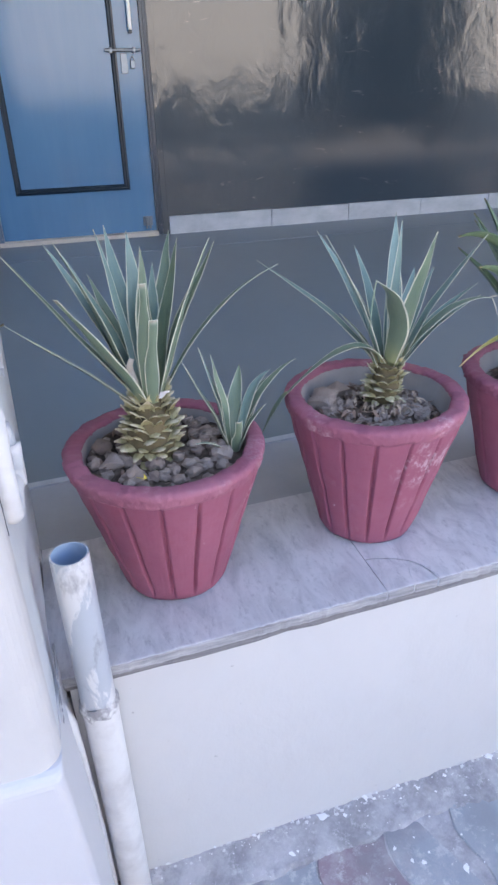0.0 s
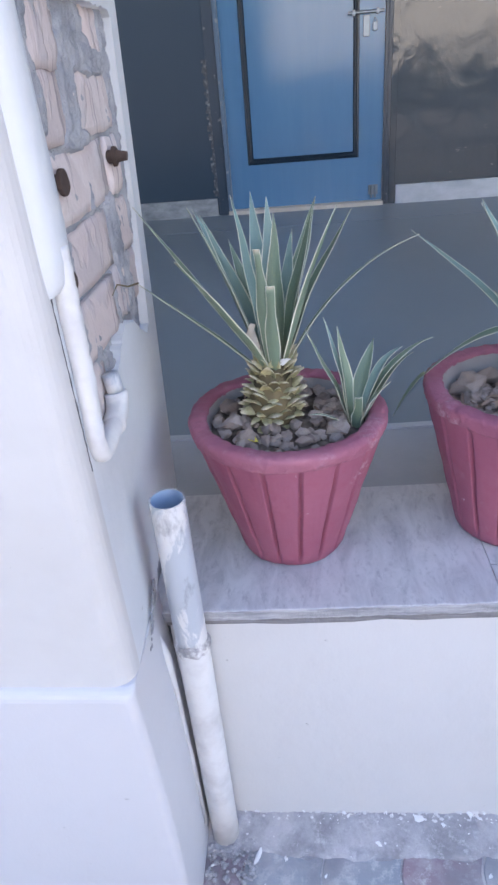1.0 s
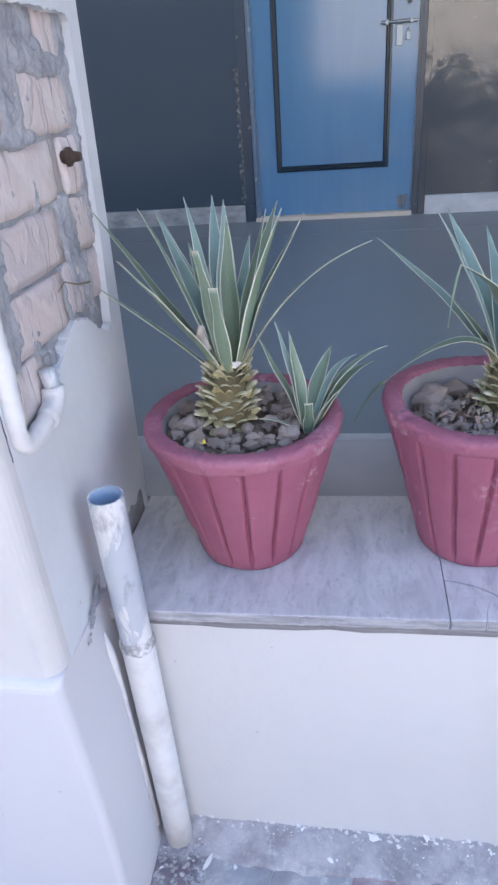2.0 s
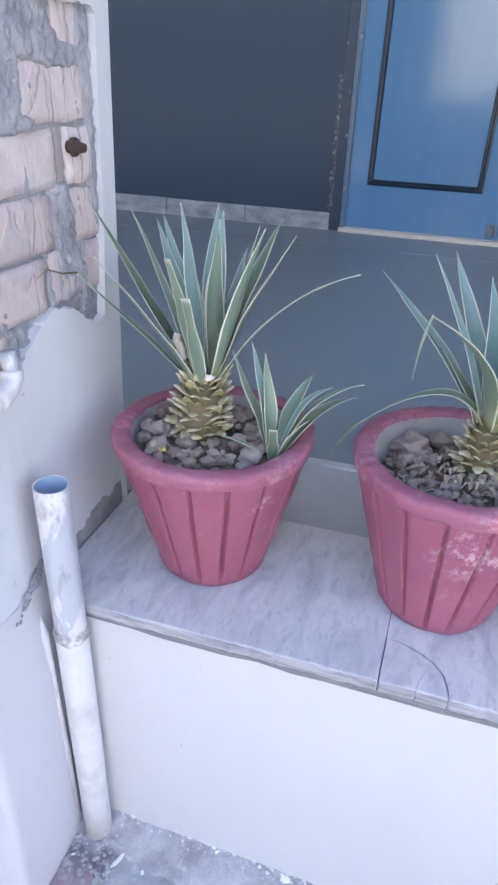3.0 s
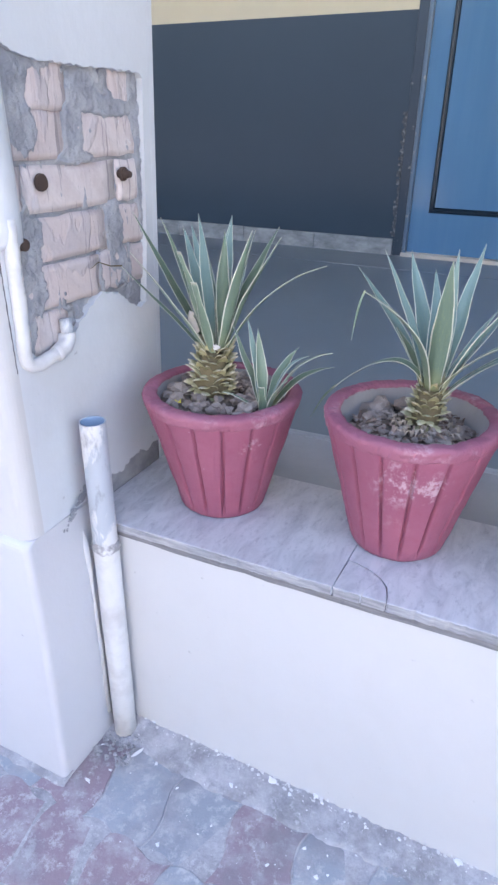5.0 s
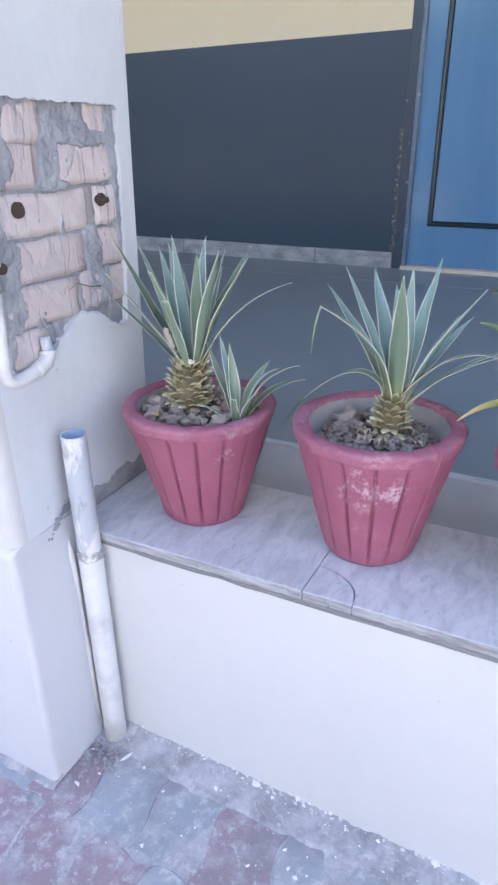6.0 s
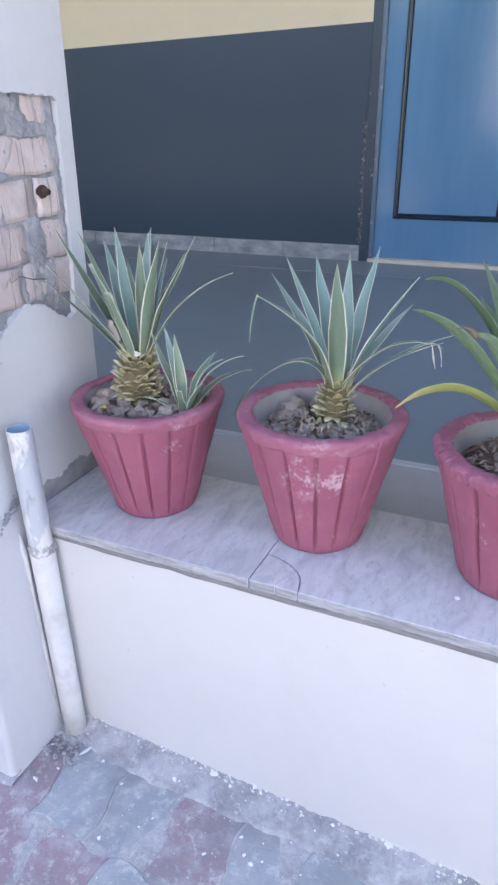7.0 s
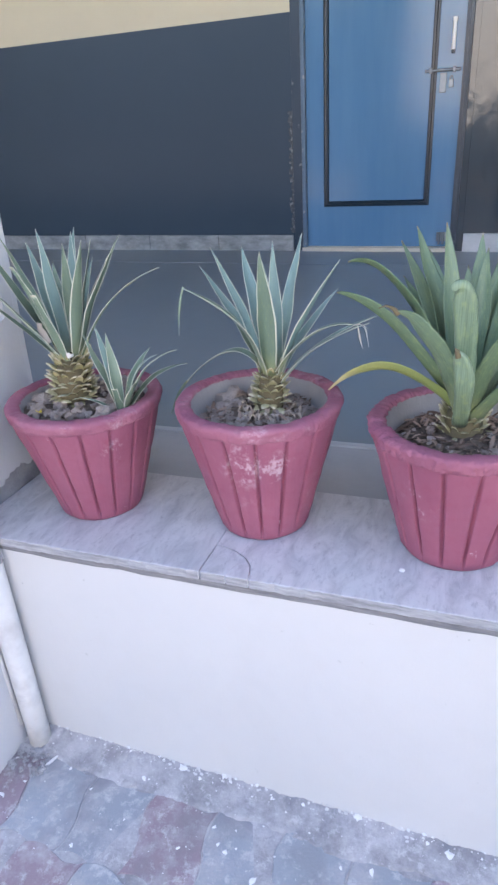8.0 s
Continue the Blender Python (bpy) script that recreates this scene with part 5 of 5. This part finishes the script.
# curled dead leaf shreds round its foot
rr = random.Random(17)
for i in range(34):
    a = rr.uniform(2.6, 6.8)
    d = rr.uniform(0.036, 0.072)
    p = Vector((0.676 + d * math.cos(a), 0.238 + d * math.sin(a), S2 + 0.020 + 0.014 * (1 - d / 0.075)))
    q = p + Vector((rr.uniform(-0.020, 0.020), rr.uniform(-0.020, 0.020), rr.uniform(-0.003, 0.004)))
    md = (p + q) * 0.5 + Vector((0, 0, rr.uniform(0.004, 0.013)))
    hpart("dry_shred", leaf_mesh(p, md, q, rr.uniform(0.004, 0.008), 0.6, 0.2, False, 0.0008, n=7), (M_shred, M_shred), ag2, "curled pale dead leaf shred" if i == 0 else "", smooth=True)

# broad green plant in the third pot
C3 = (1.068, 0.236, 1.006)
ag3 = holder("agave_plant", (1.068, 0.236, S3), "broad fleshy green agave with one yellowing drooping leaf", "plant", "agaves in the pots")
stump(ag3, (1.068, 0.236, S3 - 0.006), (1.068, 0.236, 0.998), 0.050, 0.044, 5, 13, 6, 0.55, 0.62, 0.5)
GL = [
    ((0.918, 0.360, 1.276), 0.036, 0.006, 0.0, 0), ((0.945, 0.370, 1.301), 0.040, 0.004, 0.0, 0), ((1.004, 0.310, 1.315), 0.042, -0.002, 0.0, 0), ((0.920, 0.400, 1.200), 0.034, 0.008, 0.0, 0),
    ((1.065, 0.370, 1.290), 0.038, 0.0, 0.0, 0), ((1.079, 0.330, 1.269), 0.036, 0.0, 0.0, 0), ((0.965, 0.420, 1.250), 0.040, 0.0, 0.0, 0), ((1.010, 0.400, 1.243), 0.042, 0.0, 0.0, 0), ((1.046, 0.340, 1.234), 0.044, 0.0, 0.0, 0),
    ((1.160, 0.300, 1.300), 0.050, 0.004, 0.0, 0), ((1.230, 0.200, 1.270), 0.050, 0.016, 0.0, 0), ((1.150, 0.120, 1.200), 0.046, 0.012, 0.0, 0), ((1.120, 0.380, 1.290), 0.044, 0.006, 0.0, 0),
    ((1.270, 0.300, 1.210), 0.050, 0.026, 0.0, 0), ((1.240, 0.110, 1.120), 0.044, 0.026, 0.0, 0), ((1.180, 0.180, 1.090), 0.036, 0.012, 0.0, 0),
]
leaves(ag3, C3, GL, (M_leaf_green,), False, 0.026, 0.006, 0.45, 2.2, 0.95)
for base, mid, tip, wd, tw, bl in (((1.062, 0.228, 0.990), (0.944, 0.250, 1.200), (0.831, 0.280, 1.251), 0.044, 0.45, 0.0), ((1.062, 0.228, 0.990), (0.926, 0.200, 1.155), (0.829, 0.200, 1.212), 0.040, 0.55, 0.0), ((1.056, 0.205, 0.990), (1.002, 0.160, 1.137), (0.944, 0.150, 1.193), 0.062, 0.35, 0.16)):
    hpart("leaf", leaf_mesh(base, mid, tip, wd, fold=0.40, margin=False, thick=0.007, waist=0.80, taper=2.4, twist=tw, blunt=bl), (M_leaf_green, M_leaf_green), ag3, "broad green leaf arching outwards", smooth=True)
hpart("dry_tip", tube(bmesh.new(), [(0.948, 0.150, 1.189), (0.938, 0.148, 1.199), (0.926, 0.146, 1.204), (0.914, 0.145, 1.199)], [0.006, 0.0035, 0.002, 0.0008], 8), M_core, ag3, "withered brown leaf end", smooth=True)


def rolled_leaf(points, radii):
    """A thick leaf rolled into a blunt stub with a nodding end."""
    pts = [Vector(p) for p in points]
    fine, rad = [], []
    for k in range(len(pts) - 1):
        p0, p1, p2, p3 = pts[max(k - 1, 0)], pts[k], pts[k + 1], pts[min(k + 2, len(pts) - 1)]
        for q in range(6):
            t = q / 6
            fine.append(0.5 * ((2 * p1) + (p2 - p0) * t + (2 * p0 - 5 * p1 + 4 * p2 - p3) * t * t + (3 * p1 - p0 - 3 * p2 + p3) * t ** 3))
            rad.append(radii[k] * (1 - t) + radii[k + 1] * t)
    bm = tube(bmesh.new(), fine + [pts[-1]], rad + [radii[-1]], 20)
    for k, vtx in enumerate(bm.verts):
        c = (fine + [pts[-1]])[k // 20]
        off = vtx.co - c
        groove = 0.35 * max(0.0, 1 - abs(off.x) / 0.010) if off.y < 0 else 0.0
        vtx.co.y = c.y + off.y * (0.62 - groove)
    uv = bm.loops.layers.uv.new("UVMap")
    low, high = min(p.z for p in pts), max(p.z for p in pts)
    for vtx in bm.verts:
        vtx.co += Vector((1, 0.6, 0)) * 0.003 * noise.noise(vtx.co * 26)
    for f in bm.faces:
        for lp in f.loops:
            lp[uv].uv = (lp.vert.co.x * 20, 0.2 + 0.7 * (lp.vert.co.z - low) / (high - low))
    return bm


hpart("leaf", rolled_leaf([(1.066, 0.205, 0.985), (1.063, 0.155, 1.110), (1.058, 0.140, 1.174), (1.054, 0.130, 1.218), (1.049, 0.124, 1.241), (1.039, 0.118, 1.246), (1.036, 0.114, 1.239)], [0.013, 0.018, 0.0195, 0.018, 0.014, 0.009, 0.003]), M_leaf_green, ag3, "thick leaf with a rolled nodding end", smooth=True)
hpart("leaf", rolled_leaf([(1.062, 0.196, 0.975), (1.066, 0.130, 1.069), (1.062, 0.118, 1.108), (1.056, 0.112, 1.131), (1.050, 0.108, 1.141)], [0.013, 0.0165, 0.016, 0.012, 0.004]), M_leaf_green, ag3, "short thick rolled leaf stub", smooth=True)
hpart("dry_tip", tube(bmesh.new(), [(1.053, 0.104, 1.133), (1.050, 0.104, 1.145), (1.047, 0.103, 1.149)], [0.005, 0.004, 0.001], 8), M_core, ag3, "withered brown leaf end", smooth=True)
hpart("leaf", leaf_mesh((1.050, 0.210, 1.000), (0.930, 0.190, 1.076), (0.814, 0.195, 1.021), 0.034, 0.35, 0.1, False, 0.004, waist=0.9, twist=0.8, taper=2.2), (M_leaf_yellow, M_leaf_yellow), ag3, "yellowing drooping leaf", smooth=True)

# ---- flaked white paint along the wall foot ----
bm = bmesh.new()
rr = random.Random(71)
for i in range(900):
    x = rr.uniform(0.08, 2.05)
    dens = noise.noise((x * 5, 2, 8)) * 0.5 + noise.noise((x * 17, 0, 2)) * 0.5
    if rr.uniform(-0.45, 0.5) > dens:
        continue
    t = rr.random() ** 3.2
    cx, cy = x, WALL - 0.002 - 0.045 * t
    cz = ground_z(x) + 0.003 + 0.028 * (1 - t) ** 1.6 + 0.005 * noise.noise((x * 40, t * 7, 1))
    s = rr.uniform(0.0015, 0.0055) * (1 - 0.4 * t)
    n = rr.randint(5, 7)
    tilt = 0.7 * (1 - t)
    low, top = [], []
    for k in range(n):
        a = 2 * math.pi * k / n
        r = s * rr.uniform(0.55, 1.15)
        dx, dy = r * 1.4 * math.cos(a), r * 0.8 * math.sin(a)
        low.append(bm.verts.new((cx + dx, cy + dy, cz + dy * tilt)))
        top.append(bm.verts.new((cx + dx * 0.85, cy + dy * 0.85, cz + dy * tilt + 0.0018)))
    bm.faces.new(top)
    for k in range(n):
        bm.faces.new((low[k], low[(k + 1) % n], top[(k + 1) % n], top[k]))
thing("paint_crust", bm, M_lowwall, "flaked white wall paint crusted on the cement at the wall foot", "paint flakes", kind="stuff")

# ---- small things on the ledge ----
bm = bmesh.new()
bmesh.ops.create_icosphere(bm, subdivisions=2, radius=0.006)
for vtx in bm.verts:
    vtx.co.z *= 0.5
    vtx.co += Vector((0.985, 0.100, ledge_z(0.985, 0.100) + 0.003))
thing("paint_flake", bm, M_splash, "small white paint flake lying on the marble", "flake")
hy = leaf_mesh((0.166, 0.118, S1 + 0.012), (0.172, 0.112, S1 + 0.017), (0.180, 0.110, S1 + 0.014), 0.014, 0.3, 0.2, False, 0.001)
thing("fallen_leaf", hy, (M_yellow, M_yellow), "small yellow fallen leaf on the soil", "leaf")

# ---- paving: cement band along the wall, wavy pavers, splashes ----
def band_edge(x):
    return -0.078 + 0.026 * noise.noise((x * 5, 0, 3)) + 0.010 * noise.noise((x * 19, 1, 3)) + 0.005 * noise.noise((x * 60, 1, 3))


bm = bmesh.new()
cols = []
for i in range(361):
    x = -0.6 + 0.0075 * i
    cols.append([bm.verts.new((x, WALL + 0.006 + (band_edge(x) - WALL - 0.006) * t, ground_z(x) + 0.002 + (0.026 + 0.010 * noise.noise((x * 18, 2, 0)) + 0.009 * noise.noise((x * 62, 3, 0))) * (1 - t) ** 1.6 + 0.004 * noise.noise((x * 40, t * 7, 1)) * (1 - t * 0.5) - (0.012 if t == 1 else 0))) for t in (0, 0.12, 0.25, 0.4, 0.55, 0.7, 0.85, 0.96, 1.0)])
for a, b in zip(cols, cols[1:]):
    for k in range(8):
        bm.faces.new((a[k], a[k + 1], b[k + 1], b[k]))
thing("cement_band", bm, M_cement, "rough dirty cement fillet along the wall foot", "pavement", kind="structure", smooth=True)
bm = bmesh.new()
cols = []
for i in range(61):
    x = -0.6 + 0.0102 * i
    cols.append([bm.verts.new((x, -0.200 - 0.045 * t + 0.006 * noise.noise((x * 30, t, 4)) * t, ground_z(x) + 0.003 + (0.012 + 0.006 * noise.noise((x * 22, 7, 0))) * (1 - t) - (0.010 if t == 1 else 0))) for t in (0, 0.3, 0.6, 0.9, 1.0)])
for a, b in zip(cols, cols[1:]):
    for k in range(4):
        bm.faces.new((a[k], a[k + 1], b[k + 1], b[k]))
thing("cement_band", bm, M_cement, "rough cement fillet at the pillar foot", "pavement", kind="structure", smooth=True)
bm = bmesh.new()
rr = random.Random(31)
for i in range(170):
    x, y = rr.uniform(0.01, 0.12), rr.uniform(-0.13, 0.01)
    s = rr.uniform(0.002, 0.007)
    got = bmesh.ops.create_icosphere(bm, subdivisions=1, radius=s)
    for vtx in got["verts"]:
        vtx.co = Vector((vtx.co.x * rr.uniform(0.7, 1.3), vtx.co.y, vtx.co.z * 0.8)) + Vector((x, y, ground_z(x) + 0.004 + max(0, y + 0.03) * 0.5))
thing("cement_crumbs", bm, M_cement, "crumbs of cement and paint round the pipe foot", "rubble", kind="stuff")

pave = holder("pavement", (0.4, -0.6, 0), "dirty grey and reddish wavy interlocking concrete pavers", "pavement", kind="structure")
PXW, PYW = 0.168, 0.208


def paver_mesh(kind):
    """One wavy paver, its edges running in waves that fit the next one."""
    def wave(t):
        return 0.011 * math.sin(2 * math.pi * t) + 0.004 * noise.noise((t * 7, kind * 3.7, 0)) * math.sin(math.pi * t)
    n, g = 14, 0.0013
    hx, hy = PXW / 2 - g, PYW / 2 - g
    ring = []
    for i in range(n):
        t = i / n
        ring.append((-hx + 2 * hx * t, -hy + wave(t)))
    for i in range(n):
        t = i / n
        ring.append((hx + wave(t), -hy + 2 * hy * t))
    for i in range(n):
        t = 1 - i / n
        ring.append((-hx + 2 * hx * t, hy + wave(t)))
    for i in range(n):
        t = 1 - i / n
        ring.append((-hx + wave(t), -hy + 2 * hy * t))
    bm = bmesh.new()
    lo = [bm.verts.new((x, y, -0.05)) for x, y in ring]
    mid = [bm.verts.new((x, y, -0.003 + 0.0015 * noise.noise((x * 60, y * 60, kind)))) for x, y in ring]
    top = [bm.verts.new((x * 0.975, y * 0.98, 0.0)) for x, y in ring]
    N = len(ring)
    for a, b in ((lo, mid), (mid, top)):
        for k in range(N):
            bm.faces.new((a[k], a[(k + 1) % N], b[(k + 1) % N], b[k]))
    bm.faces.new(top)
    return mesh_of("paver", bm, M_paver_red if kind > 2 else M_paver)


PAVERS = [paver_mesh(k) for k in range(6)]
rr = random.Random(11)
for j in range(8):
    for i in range(-6, 11):
        red = i in (0, -3, 4, 7) if j == 0 else rr.random() < 0.42
        ob = new("paver", PAVERS[rr.randrange(3) + (3 if red else 0)])
        x = 0.522 + PXW * (i + 0.5 * (j % 2))
        ob.location = (x, -0.172 - PYW * j, ground_z(x) + rr.uniform(-0.002, 0.0015))
        ob.rotation_euler = (rr.uniform(-0.008, 0.008), rr.uniform(-0.008, 0.008), rr.uniform(-0.01, 0.01))
        under(ob, pave)
jf = sheet(-0.8, 2.4, -1.9, WALL, 20, 4, lambda x, y: ground_z(x) - 0.0027, 0.02)
thing("joint_fill", jf, M_cement, "dirt and cement packed in the paver joints", "pavement", kind="stuff")
bm = bmesh.new()
for i in range(300):
    x, y = rr.uniform(-0.3, 1.5), (-0.03 - abs(rr.gauss(0, 0.17)) if i % 2 else 0.006 - abs(rr.gauss(0, 0.012)))
    s = rr.choice((0.001, 0.0013, 0.0016, 0.002, 0.003, 0.005)) if i % 23 else rr.uniform(0.006, 0.012)
    a0, k = rr.uniform(0, 6.3), rr.uniform(0.4, 1)
    pts = [(s * math.cos(t) * (1 + 0.4 * math.sin(3 * t + i)), s * k * math.sin(t) * (1 + 0.3 * math.sin(2 * t + i))) for t in (2 * math.pi * q / 9 for q in range(9))]
    z = ground_z(x) + 0.0045 + max(0.0, y + 0.062) ** 1.3 * 0.9
    vs = [bm.verts.new((x + px * math.cos(a0) - py * math.sin(a0), y + px * math.sin(a0) + py * math.cos(a0), z)) for px, py in pts]
    c = bm.verts.new((x, y, z + 0.0012))
    for p, q in zip(vs, vs[1:] + vs[:1]):
        bm.faces.new((c, p, q))
    bm.faces.new(list(reversed(vs)))
thing("paint_splashes", bm, M_splash, "dried white paint drips on the paving", "paint", kind="stuff")
sp = bmesh.new()
vs = []
for q in range(12):
    t = 2 * math.pi * q / 12
    u, w = 0.020 * math.cos(t) * (1 + 0.15 * math.sin(3 * t)), 0.0055 * math.sin(t)
    x, y = 0.123 + u * 0.35 - w * 0.9, -0.080 + u * 0.9 + w * 0.35
    vs.append(sp.verts.new((x, y, ground_z(x) + 0.008)))
c = sp.verts.new((0.123, -0.080, ground_z(0.123) + 0.0095))
for p, q in zip(vs, vs[1:] + vs[:1]):
    sp.faces.new((c, p, q))
sp.faces.new(list(reversed(vs)))
thing("paint_drip", sp, M_splash, "long white paint drip on the ground", "paint")
